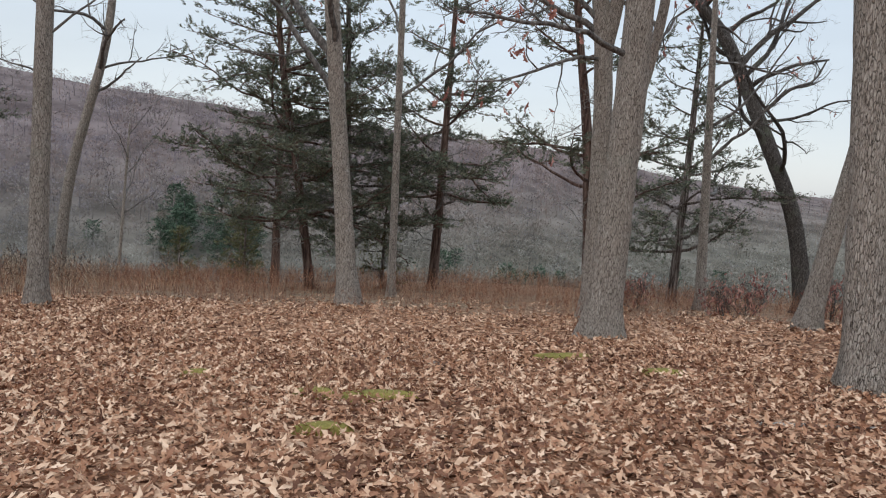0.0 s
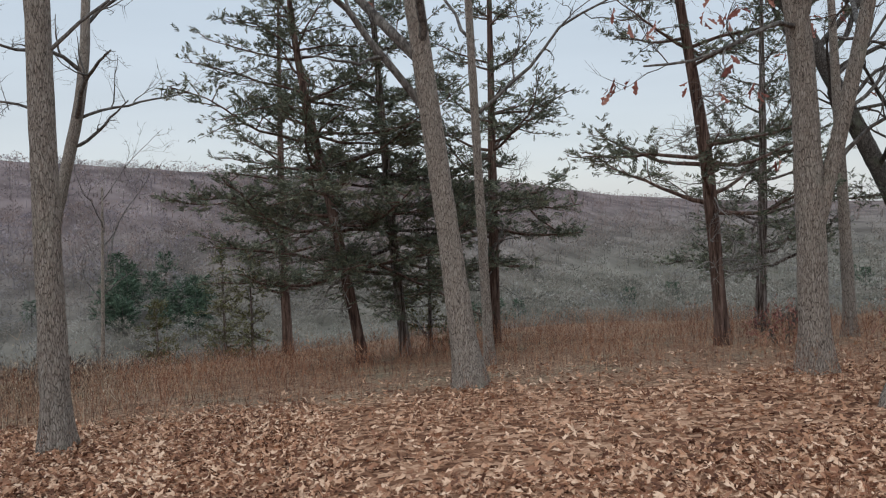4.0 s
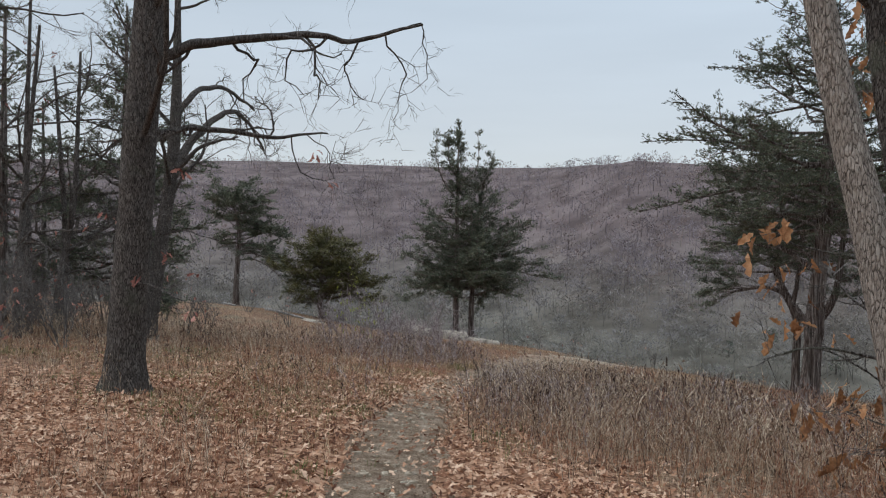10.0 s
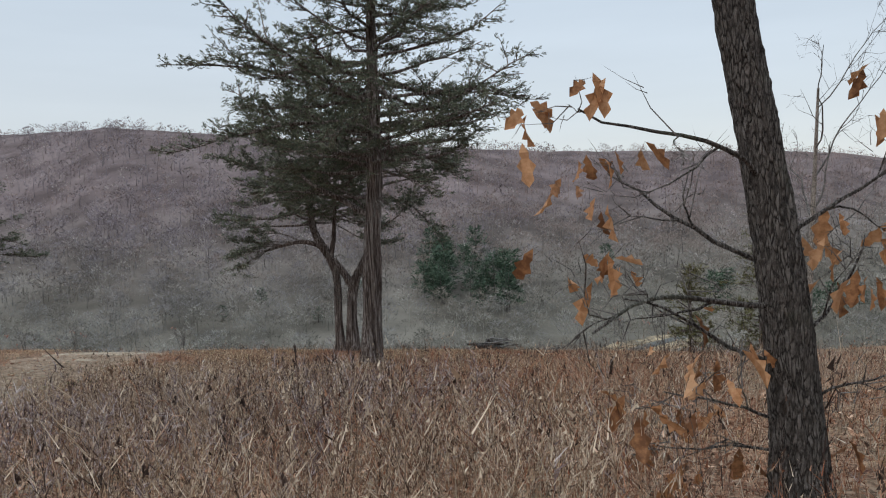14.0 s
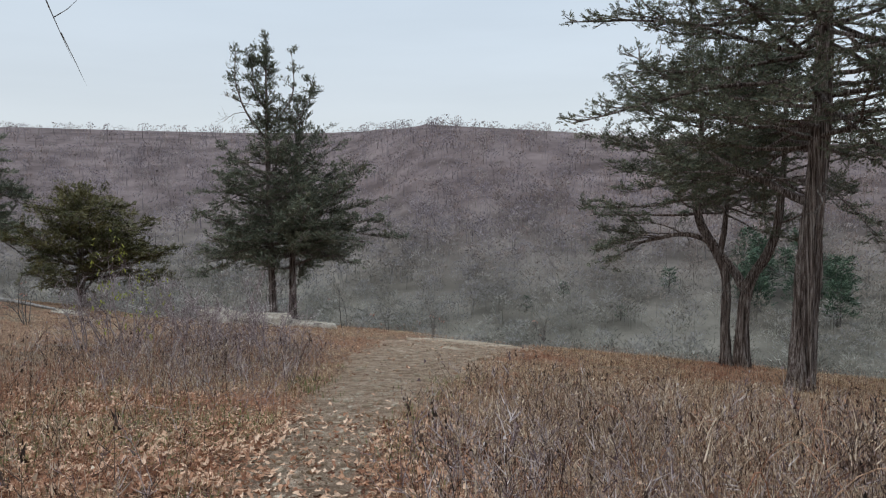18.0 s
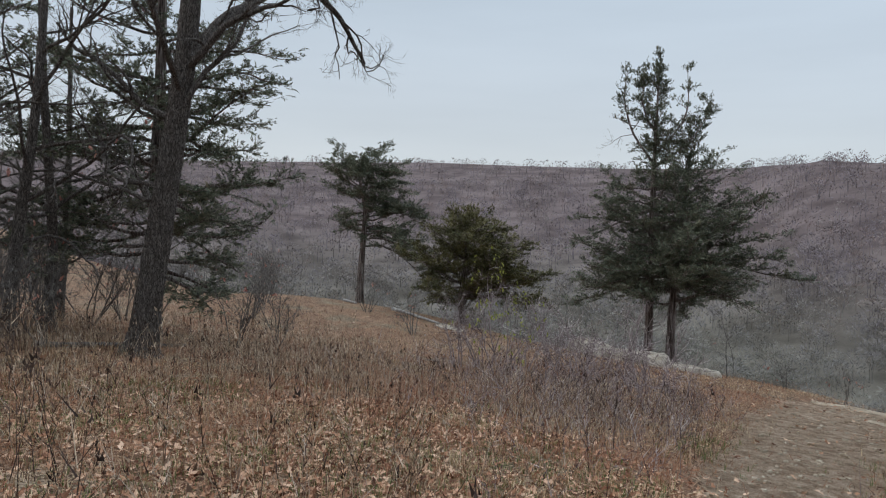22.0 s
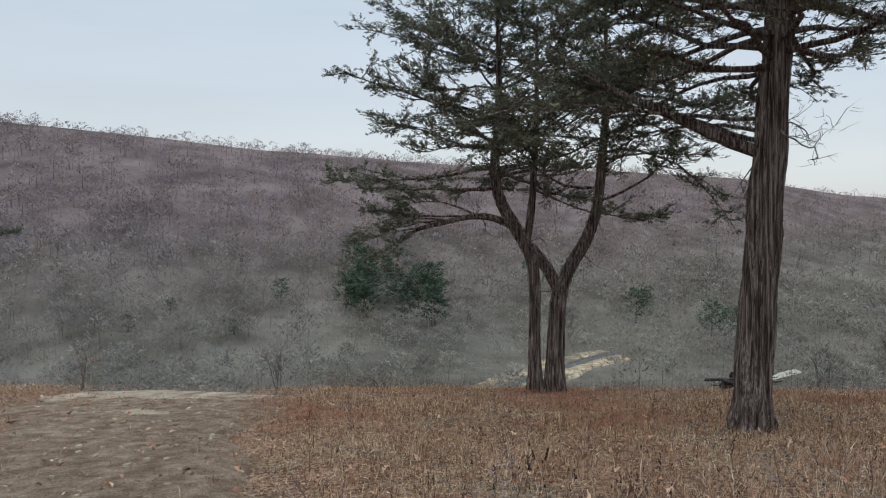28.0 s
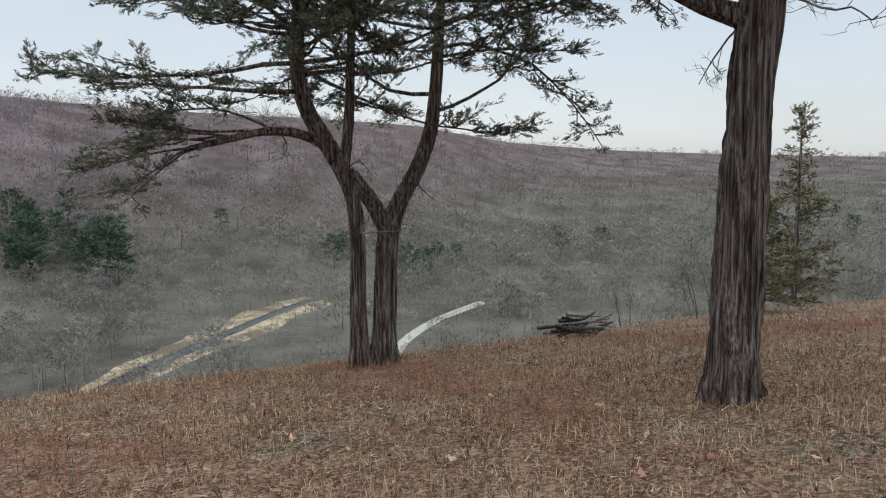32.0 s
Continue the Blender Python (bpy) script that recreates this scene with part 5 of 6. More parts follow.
# ---------------- trail, rock, valley floor ----------------
def ribbon(name, line, half_of, lift, material, label, category, zfun, seed, cols=7, kind="structure", rough_edge=0.25):
    pts = dense(np.array(line, float), 0.12 if zfun is land else 3.0)
    d = unit(np.gradient(pts, axis=0))
    nrm = np.stack([-d[:, 1], d[:, 0]], 1)
    s = np.arange(len(pts)) * 0.12
    half = half_of(pts) if callable(half_of) else half_of
    hw_l = half * (1 + rough_edge * 2 * (fbm(s * 0.9, s * 0 + 3, seed, 5) - 0.47))
    hw_r = half * (1 + rough_edge * 2 * (fbm(s * 0.9, s * 0 + 9, seed + 4) - 0.47))
    g = Geo()
    rows = []
    for k in range(cols):
        u = 2 * k / (cols - 1) - 1
        q = pts + nrm * (np.where(u > 0, hw_l, hw_r) * u)[:, None]
        z = zfun(q[:, 0], q[:, 1]) + (lift - 0.08 * abs(u) ** 6 if zfun is land else lift * (1 - abs(u) ** 3) - 0.02 * abs(u) ** 6)
        z = z + (0.03 * (fbm(q[:, 0] * 4.3 + 0.7 * q[:, 1], q[:, 1] * 4.3 - 0.7 * q[:, 0], seed + 8, 3) - 0.44) if zfun is land else 0)
        rows.append(np.c_[q, z])
    v = np.stack(rows, 1)
    i, j = np.meshgrid(np.arange(len(pts) - 1), np.arange(cols - 1), indexing="ij")
    g.add(v.reshape(-1, 3), np.stack([i * cols + j, i * cols + j + 1, (i + 1) * cols + j + 1, (i + 1) * cols + j], -1).reshape(-1, 4)[:, ::-1])
    tagged(new(name, g.mesh(name, material)), label, category, kind=kind)


ribbon("trail", TRAIL_LINE, lambda q: 1.1 * trail_half(q[:, 1]), -0.045, TRAIL, "narrow trodden dirt trail through leaves and dry weeds", "trail", land, 3, cols=33, rough_edge=0.55)


def slab(x, y, rx, ry, h, seed, label, name="rock_slab", turn=0.0, material=None):
    """A flat weathered sandstone slab with broken edges and a stepped face."""
    rng = np.random.default_rng(seed)
    n, rings = 40, [(0.0, 1.0), (0.55, 1.0), (0.82, 0.97), (0.95, 0.86), (1.0, 0.55), (1.03, 0.1), (1.05, -0.8)]
    a = np.arange(n) / n * 2 * np.pi
    edge = 1 + 0.6 * (vnoise(a / (2 * np.pi) * 7, a * 0, seed, 7) - 0.5) + 0.2 * (vnoise(a / (2 * np.pi) * 17, a * 0, seed + 2, 17) - 0.5)
    zb = float(land(x, y))
    z0 = zb - (0.075 if material is SANDY else 0.0)
    g, vs = Geo(), []
    for s, hh in rings:
        px, py = rx * s * edge * np.cos(a), ry * s * edge * np.sin(a)
        top = land(x + px, y + py) - zb
        pz = top * (0.6 if hh > 0.3 and material is not SANDY else 1) + h * hh * (0.75 + 0.5 * (fbm(px * 1.3 + seed, py * 1.3, seed) - 0.47)) + 0.45 * h * (np.round(3 * fbm(px * 2.2, py * 2.2, seed + 3)) / 3 - 0.47) + 0.05 * (fbm(px * 6, py * 6, seed + 3) - 0.47)
        vs.append(np.stack([px, py, pz], 1))
    v = np.concatenate(vs)
    f = []
    for k in range(len(rings) - 1):
        for j in range(n):
            f.append((k * n + j, (k + 1) * n + j, (k + 1) * n + (j + 1) % n, k * n + (j + 1) % n))
    g.add(v, f)
    ob = new(name, g.mesh(name, material or ROCK, False))
    ob.location = (x, y, z0)
    ob.rotation_euler[2] = turn
    return tagged(ob, label, "rock", "pale rock outcrops")


slab(-9.9, 14.9, 1.6, 0.9, 0.05, 5, "flat patch of pale sandy soil worn bare at the brink", "bare_soil_patch", material=SANDY)
slab(-8.6, 14.3, 0.8, 0.5, 0.04, 15, "small pale patch of bare sandy soil", "bare_soil_patch", material=SANDY)
slab(-10.9, 14.0, 0.7, 0.4, 0.04, 16, "small pale patch of bare sandy soil", "bare_soil_patch", material=SANDY)
slab(-9.2, 12.4, 0.5, 0.25, 0.04, 6, "thin pale slab half buried in the trail", material=SANDY)
slab(-16.3, 13.7, 0.85, 0.55, 0.42, 7, "white sandstone boulder beneath two junipers", "boulder")
slab(-17.5, 13.5, 0.6, 0.45, 0.36, 18, "blocky white boulder half hidden by weeds", "boulder")
slab(-18.3, 13.9, 0.9, 0.55, 0.46, 8, "white sandstone boulder at the brink", "boulder")
slab(-14.9, 14.2, 0.7, 0.4, 0.22, 9, "low white boulder in dry weeds", "boulder")
slab(-22.6, 11.6, 0.8, 0.4, 0.05, 12, "pale slab among dry grass on the brink")


def floor_z(x, y):
    return land(x, y)


RIVER = [(-30, 120), (-12, 158), (-1, 173), (13.7, 192), (27, 209), (40, 226), (52, 234)]
ribbon("river_bank", [(a + 1, b) for a, b in RIVER], 7.0, 0.35, SAND, "pale sandy banks with dry yellow grass along a small river", "river bank", floor_z, 31, cols=5, rough_edge=0.95)
ribbon("river", RIVER, 2.6, 0.75, WATER, "narrow dark river winding over the valley floor", "river", floor_z, 32, cols=5, rough_edge=0.3)
ROAD = [(38, 140), (44, 158), (49, 168), (57, 178), (70, 190.5), (82, 200), (95, 208)]
ribbon("valley_road", ROAD, 1.5, 0.6, GRAVEL, "pale gravel road curving along the valley floor", "road", floor_z, 33, cols=5, rough_edge=0.3)

# ---------------- far woods ----------------
def bare_crown(rng, n, thin, reach):
    """A leafless crown of height 1: a stem and a dome of fine sticks."""
    v, f = [], []
    wide = rng.uniform(0.30, 0.42)
    for k in range(n):
        a, u, s = rng.uniform(0, 2 * np.pi), rng.uniform(0, 1) ** 0.7, rng.uniform(0.1, 1) ** 0.45
        out = np.array([math.cos(a), math.sin(a), 0.0])
        p = out * wide * s * math.sin(math.pi * (0.22 + 0.72 * u)) + np.array([0, 0, 0.30 + 0.58 * u])
        d = unit(out * s * rng.uniform(0.4, 1.2) + np.array([0, 0, rng.uniform(0.1, 0.9)]) + rng.normal(0, 0.3, 3))
        w = unit(np.cross(d, rng.normal(0, 1, 3))) * thin * rng.uniform(0.6, 1.4)
        v += [p - w, p + w, p + d * rng.uniform(0.6, 1.3) * reach]
        f.append((3 * k, 3 * k + 1, 3 * k + 2))
    b = len(v)
    v += [(-thin, 0, 0), (thin, 0, 0), (0, 0, 0.7), (0, -thin, 0), (0, thin, 0), (0, 0, 0.7)]
    f += [(b, b + 1, b + 2), (b + 3, b + 4, b + 5)]
    return np.array(v, float), np.array(f)


def far_woods():
    rng = np.random.default_rng(5)
    river, road = dense(np.array(RIVER, float), 6.0), dense(np.array(ROAD, float), 6.0)
    bands = [(45, 160, 700, 9, 110, 0.007, 0.12), (160, 300, 2900, 9, 96, 0.010, 0.13), (300, 420, 4200, 10, 46, 0.016, 0.14), (420, 760, 6800, 11, 36, 0.021, 0.12), (760, 1350, 5600, 11, 20, 0.034, 0.14)]
    kinds = [("brown_woodland", BROWN_WOOD, "leafless brown oak wood covering the valley and hills"), ("purple_woodland", HAZY_PURPLE_WOOD, "leafless purple-grey wood on the far hills, haze mixed into its colour"), ("pale_woodland", PALE_WOOD, "pale bare trees scattered through the valley wood"), ("dark_woodland", DARK_WOOD, "dark bare trees scattered through the valley wood")]
    geos = [Geo() for _ in kinds]
    for r0, r1, n, h, sticks, thin, reach in bands:
        shapes = [bare_crown(np.random.default_rng(s), sticks, thin, reach) for s in range(6)]
        az = np.radians(rng.uniform(-78, 86, n))
        r = np.sqrt(rng.uniform(r0**2, r1**2, n))
        x, y = -np.sin(az) * r, np.cos(az) * r
        z = land(x, y)
        hh = h * rng.uniform(0.6, 1.2, n)
        p = np.stack([x, y, z], 1)
        d1 = np.min(np.hypot(x[:, None] - river[None, :, 0], y[:, None] - river[None, :, 1]), 1)
        d2 = np.min(np.hypot(x[:, None] - road[None, :, 0], y[:, None] - road[None, :, 1]), 1)
        front = (np.abs(x - 46) < 34) & (y > 90) & (y < 185)
        ok = (d1 > 6.5) & (d2 > 3.2) & (z + hh < np.where(r < 160, -9 - 0.05 * r, 1e3)) & ~(front & (rng.random(n) < 0.2))
        hh = np.where(front, 0.7 * hh, hh)
        rim = r / np.interp(np.degrees(az), AZ, RIDGE)
        hh = np.where(rim > 0.93, 0.32 * hh, hh)
        ok = ok & (rim < 1.0)
        p, hh = p[ok], hh[ok]
        # haze-tinted trees grow commoner westward, where the hills stand further off
        cool = np.interp(np.degrees(az[ok]), [-10, 30], [0.12, 0.85])
        lot = rng.random(len(p))
        tone = np.where(lot < 0.15, 2, np.where(lot < 0.33, 3, np.where(rng.random(len(p)) < cool, 1, 0)))
        if r1 > 400:
            shapes = shapes + [bare_crown(np.random.default_rng(20 + s), 64, 0.028, 0.12) for s in range(3)]
        k = np.where(rim[ok] > 0.93, len(shapes) - 1 - rng.integers(0, 3, len(p)), rng.integers(0, 6, len(p)))
        for s, c in [(s, c) for s in range(len(shapes)) for c in range(len(kinds))]:
            (v, f), g = shapes[s], geos[c]
            m = (k == s) & (tone == c)
            q = m.sum()
            up = np.tile([0.0, 0.0, 1.0], (q, 1))
            a = rng.uniform(0, 6.28, q)
            wide = rng.uniform(0.9, 1.35, q)
            scatter(g, v, f, p[m], np.stack([np.cos(a), np.sin(a), 0 * a], 1), np.stack([hh[m] * wide, hh[m] * wide, hh[m]], 1), up)
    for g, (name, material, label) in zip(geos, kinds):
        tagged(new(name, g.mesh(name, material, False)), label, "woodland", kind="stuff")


far_woods()


def pine(az, r, h, seed, label):
    """A far white pine: layered uneven plates of needles on a straight stem."""
    rng = np.random.default_rng(seed)
    x, y = -math.sin(radians(az)) * r, math.cos(radians(az)) * r
    t = thing("pine_tree", x, y, float(land(x, y)), label, "tree", "valley pines")
    g = Geo()
    tube(g, [(0, 0, -0.5), (0.1, 0, h * 0.5), (0, 0, h)], [0.3, 0.2, 0.05], 5)
    part("trunk", g, DARK_BARK, t)
    g = Geo()
    n = 190
    u = (rng.integers(0, 9, n) + rng.uniform(0, 0.5, n)) / 9 * 0.78 + 0.2
    a = rng.uniform(0, 6.28, n)
    w = h * 0.36 * (1.05 - u) ** 0.6 * rng.uniform(0.2, 1.1, n) * (0.75 + 0.5 * np.sin(a + 9 * u) ** 2)
    p = np.stack([np.cos(a) * w, np.sin(a) * w, u * h + 0.12 * w], 1)
    d = np.stack([np.cos(a), np.sin(a), rng.uniform(-0.1, 0.7, n)], 1) + rng.normal(0, 0.3, (n, 3))
    sprays(rng, g, p, d, h * 0.15 * rng.uniform(0.6, 1.4, n))
    part("crown", g, PINE_GREEN, t, smooth=False, kind="stuff")


rng_p = np.random.default_rng(77)
for k in range(30):
    pine(1.6 + 7.4 * rng_p.random(), 250 + 70 * rng_p.random(), 8 + 8 * rng_p.random(), 100 + k, "dark green pine in a stand on the valley slope")
for k, (pa, pr, ph) in enumerate([(13.5, 270, 9), (-12.8, 285, 13), (-13.6, 300, 11), (-18.0, 270, 13), (-19.2, 262, 12), (-20.5, 280, 12), (-22, 290, 10), (21.2, 262, 6), (17, 240, 5), (24, 250, 5), (-5, 330, 10), (-45, 420, 12), (-47, 430, 11), (-44, 440, 12), (-50, 440, 12), (-30, 330, 10), (-33, 345, 11)]):
    pine(pa, pr, ph, 140 + k, "lone dark green pine among bare valley trees")

# ---------------- leaves, weeds, grass ----------------
def spots(rng, n, x0, x1, y0, y1):
    return rng.uniform(x0, x1, n), rng.uniform(y0, y1, n)


def leaf_litter():
    rng = np.random.default_rng(8)
    g = Geo()
    shapes = [leaf_shape(c, f, LITTER_V) for c, f in ((0.3, 0.1), (-0.4, 0.3), (0.8, -0.2), (0.1, 0.5), (-0.2, -0.3))]

    def lay(n, x0, x1, y0, y1, size, keep):
        x, y = spots(rng, n, x0, x1, y0, y1)
        d = off_trail(x, y)
        s = litter_share(x, y)
        s = np.maximum(s, 0.85 * np.exp(-((d - 0.8) / 1.0) ** 2) * np.clip((5 - y) / 3.5, 0, 1))
        s = np.where(d < 0.8 * trail_half(y), 0.17, s)
        s = np.maximum(s, 0.16 + 0.9 * west_sward(x, y) * np.clip(3.0 * fbm(x * 0.7, y * 0.7, 29) - 0.85, 0, 1) + 0.5 * np.exp(-(((x + 5.7) / 2.2) ** 2 + ((y + 0.2) / 1.3) ** 2)) + 0.25 * np.exp(-(((x + 8) / 2) ** 2 + ((y - 1.5) / 2) ** 2)))
        ok = (rng.random(n) < s * keep) & (past_brink(x, y) < 0.5)
        x, y = x[ok], y[ok]
        z = land(x, y) - trail_sink(x, y) + rng.uniform(0.004, 0.05, len(x))
        a = rng.uniform(0, 6.28, len(x))
        tilt = rng.normal(0, 0.36, len(x))
        ahead = np.stack([np.cos(a), np.sin(a), tilt], 1)
        k = rng.integers(0, len(shapes), len(x))
        for q, v in enumerate(shapes):
            m = k == q
            scatter(g, v, LITTER_F, np.stack([x, y, z], 1)[m], ahead[m], size * rng.uniform(0.5, 1.25, m.sum()), roll=rng.normal(0, 0.5, m.sum()))

    lay(42000, 3, 20, -14, -1.5, 0.082, 1.0)
    lay(54000, 1.5, 11, -11.5, -2.5, 0.076, 1.0)
    lay(40000, 9, 17, -13.5, -7, 0.074, 1.0)
    lay(36000, -6, 6, -8, 4, 0.08, 1.0)
    lay(22000, -10, -2.5, -3.5, 3.5, 0.078, 1.0)
    lay(20000, -18, 3, -9, 14, 0.095, 0.9)
    lay(5000, 18, 31, -14, -3, 0.15, 1.0)
    tagged(new("fallen_leaves", g.mesh("fallen_leaves", LITTER, False)), "thick carpet of curled pale-brown fallen oak leaves", "leaves", kind="stuff")


leaf_litter()


def stalk_shape(rng, side_n, heads):
    """A dry weed stem of height 1 along x, with side shoots and small withered heads."""
    v, tri = [], []

    def cone(p, q, r):
        b = len(v)
        w1 = unit(np.cross(q - p, rng.normal(0, 1, 3)))
        w2 = unit(np.cross(q - p, w1))
        for k in range(3):
            v.append(tuple(p + r * (w1 * math.cos(2.094 * k) + w2 * math.sin(2.094 * k))))
        v.append(tuple(q))
        tri.extend([(b, b + 1, b + 3), (b + 1, b + 2, b + 3), (b + 2, b, b + 3)])

    def blade(p, q, w):
        b = len(v)
        v.extend([tuple(p - w), tuple(p + w), tuple(q)])
        tri.append((b, b + 1, b + 2))

    knee = np.array([0.55, rng.normal(0, 0.04), rng.normal(0, 0.04)])
    tip = np.array([1, rng.normal(0, 0.1), rng.normal(0, 0.1)])
    cone(np.zeros(3), knee + (tip - knee) * 0.1, 0.0058)
    cone(knee, tip, 0.0042)
    for _ in range(side_n):
        h = rng.uniform(0.25, 0.97)
        a = rng.uniform(0, 6.28)
        ln = rng.uniform(0.08, 0.28) * (1.25 - h * 0.5)
        p = np.array([h, 0, 0]) + knee * np.array([0, 1, 1]) * min(1, h / 0.55)
        e = p + np.array([ln * 0.75, math.cos(a) * ln * 0.65, math.sin(a) * ln * 0.65])
        blade(p, e, np.array([0.002, 0.0045, 0.003]))
        if rng.random() < heads:
            blade(e, e + np.array([0.03, 0, 0]) + rng.normal(0, 0.01, 3), rng.normal(0, 0.0055, 3))
    for _ in range(int(5 * heads)):
        p = tip - np.array([rng.uniform(0, 0.14), 0, 0]) + rng.normal(0, 0.012, 3)
        blade(p, p + np.array([0.04, 0, 0]) + rng.normal(0, 0.012, 3), rng.normal(0, 0.006, 3))
    return np.array(v), np.array(tri)


def weeds(name, material, label, category, n, box, height, keep, seed, side_n=6, heads=0.7, lean=0.16):
    rng = np.random.default_rng(seed)
    g = Geo()
    shapes = [stalk_shape(rng, side_n, heads) for _ in range(6)]
    x, y = spots(rng, n, *box)
    ok = (rng.random(n) < keep(x, y)) & (off_trail(x, y) > trail_half(y) * (0.9 + 0.6 * rng.random(n)) + 0.1) & (past_brink(x, y) < 2.0)
    x, y = x[ok], y[ok]
    p = np.stack([x, y, land(x, y) - 0.02], 1)
    m0 = len(x)
    lead = np.stack([rng.normal(0, lean, m0), rng.normal(0, lean, m0), np.ones(m0)], 1)
    hgt = height(x, y) * rng.uniform(0.35, 1.2, m0) * np.where(rng.random(m0) < 0.06, 1.35, 1.0) * (0.55 + 0.9 * fbm(x * 0.7, y * 0.7, seed + 9))
    k = rng.integers(0, len(shapes), m0)
    for q, (v, f) in enumerate(shapes):
        m = k == q
        scatter(g, v, f, p[m], lead[m], hgt[m], up=np.tile([1.0, 0.3, 0.0], (m.sum(), 1)), roll=rng.uniform(0, 6.28, m.sum()))
    tagged(new(name, g.mesh(name, material, False)), label, category, kind="stuff")


def open_share(x, y):
    return 1 - litter_share(x, y)


def tall(x, y):
    return np.interp(y, [-6, -1, 4, 9, 16], [0.5, 0.62, 0.5, 0.3, 0.24])


def patchy(x, y, seed, size, lo, gain):
    return np.clip((fbm(x * size, y * size, seed) - lo) * gain, 0, 1)


weeds("dry_goldenrod", STALK, "dense dry brown weed stalks with withered heads", "weeds", 54000, (-15, 9, -7, 10), tall, lambda x, y: np.clip(open_share(x, y) + 0.06 + 1.3 * np.exp(-(((x + 2.2) / 2.6) ** 2 + ((y + 4.3) / 1.9) ** 2)), 0, 1) * (0.12 + 0.88 * patchy(x, y, 41, 0.55, 0.42, 7)) * np.interp(y, [-4, 5, 8, 10], [1, 0.9, 0.5, 0.3]) * np.interp(x, [1.5, 4], [1, 0.35]) * np.where(y < 4, np.interp(off_trail(x, y), [0.5, 1.8], [0.1, 1]), 1) * (1 - 0.85 * west_sward(x, y)), 61, side_n=7)
weeds("brink_goldenrod", STALK, "sparse low brown weed stalks towards the brink", "weeds", 14000, (-33, 9, -4, 18), tall, lambda x, y: np.clip(open_share(x, y), 0, 1) * patchy(x, y, 47, 0.4, 0.3, 4) * np.where((x > -15) & (y < 9), 0.0, 0.8), 67)
weeds("rust_weeds", RUST_STALK, "rust-red dry weeds along the edge of the wood", "weeds", 27000, (0, 24, -6.5, 8), lambda x, y: 0.44 + 0 * x, lambda x, y: np.clip(open_share(x, y) + 0.05, 0, 1) * np.clip(fbm(x * 0.4, y * 0.4, 43) * 1.5 - 0.1, 0, 1), 62)
weeds("field_rust_weeds", RUST_STALK, "reddish tufts of dry weeds on the open slope", "weeds", 20000, (-22, 4, -3, 16), lambda x, y: np.interp(y, [0, 6, 12], [0.36, 0.34, 0.16]), lambda x, y: open_share(x, y) * np.maximum(patchy(x, y, 48, 0.5, 0.42, 7), np.exp(-((x / 3) ** 2 + ((y - 0.5) / 2.5) ** 2))), 68, side_n=4, heads=0.4)
weeds("litter_weeds", RUST_STALK, "scattered dry red-brown stems among fallen leaves", "weeds", 10000, (-3, 20, -11, -3), lambda x, y: 0.36 + 0.14 * np.exp(-(((x - 1.5) / 2.0) ** 2 + ((y + 6.3) / 1.3) ** 2)), lambda x, y: np.clip(litter_share(x, y) * patchy(x, y, 44, 0.5, 0.5, 6) + 0.9 * np.exp(-(((x - 0.7) / 0.8) ** 2 + ((y + 6.0) / 0.9) ** 2)) + 0.9 * np.exp(-(((x - 2.1) / 0.7) ** 2 + ((y + 6.9) / 0.8) ** 2)) + 0.6 * np.exp(-(((x + 1.0) / 1.2) ** 2 + ((y + 5.0) / 0.9) ** 2)), 0, 1), 63, side_n=6)
weeds("grey_brambles", CANE, "tangled grey-purple bramble canes in a thicket", "brambles", 13000, (-15, 5, -3, 9.5), lambda x, y: 0.6 + 0 * x,
      lambda x, y: open_share(x, y) * np.clip(np.exp(-(((x + 11) / 3) ** 2 + ((y - 7.2) / 2.0) ** 2)) * 1.6 + np.exp(-(((x + 1.2) / 2.6) ** 2 + ((y - 2.0) / 2.6) ** 2)) * 1.6 + np.exp(-(((x + 8) / 2.0) ** 2 + ((y - 4.2) / 1.6) ** 2)) * 0.7, 0, 1), 64, side_n=11, heads=0.1, lean=0.5)


weeds("dark_seed_heads", DARK_STALK, "stiff dark weed stems with blackened seed heads", "weeds", 9000, (-12, 8, -4, 12), lambda x, y: 1.1 * tall(x, y), lambda x, y: np.clip(open_share(x, y) + 0.05, 0, 1) * (0.15 + 0.85 * patchy(x, y, 55, 0.5, 0.42, 6)) * (1 - 0.6 * west_sward(x, y)), 73, side_n=5, heads=2.2, lean=0.1)
weeds("bleached_stalks", PALE_STALK, "scattered bleached weed stalks standing and leaning", "weeds", 8000, (-12, 7, -4, 10), lambda x, y: 0.85 * tall(x, y), lambda x, y: open_share(x, y) * (0.1 + 0.9 * patchy(x, y, 56, 0.5, 0.42, 6)) * (1 - 0.5 * west_sward(x, y)) * np.clip((off_trail(x, y) - 1.8) / 0.8, 0, 1), 74, side_n=3, heads=0.2, lean=0.4)


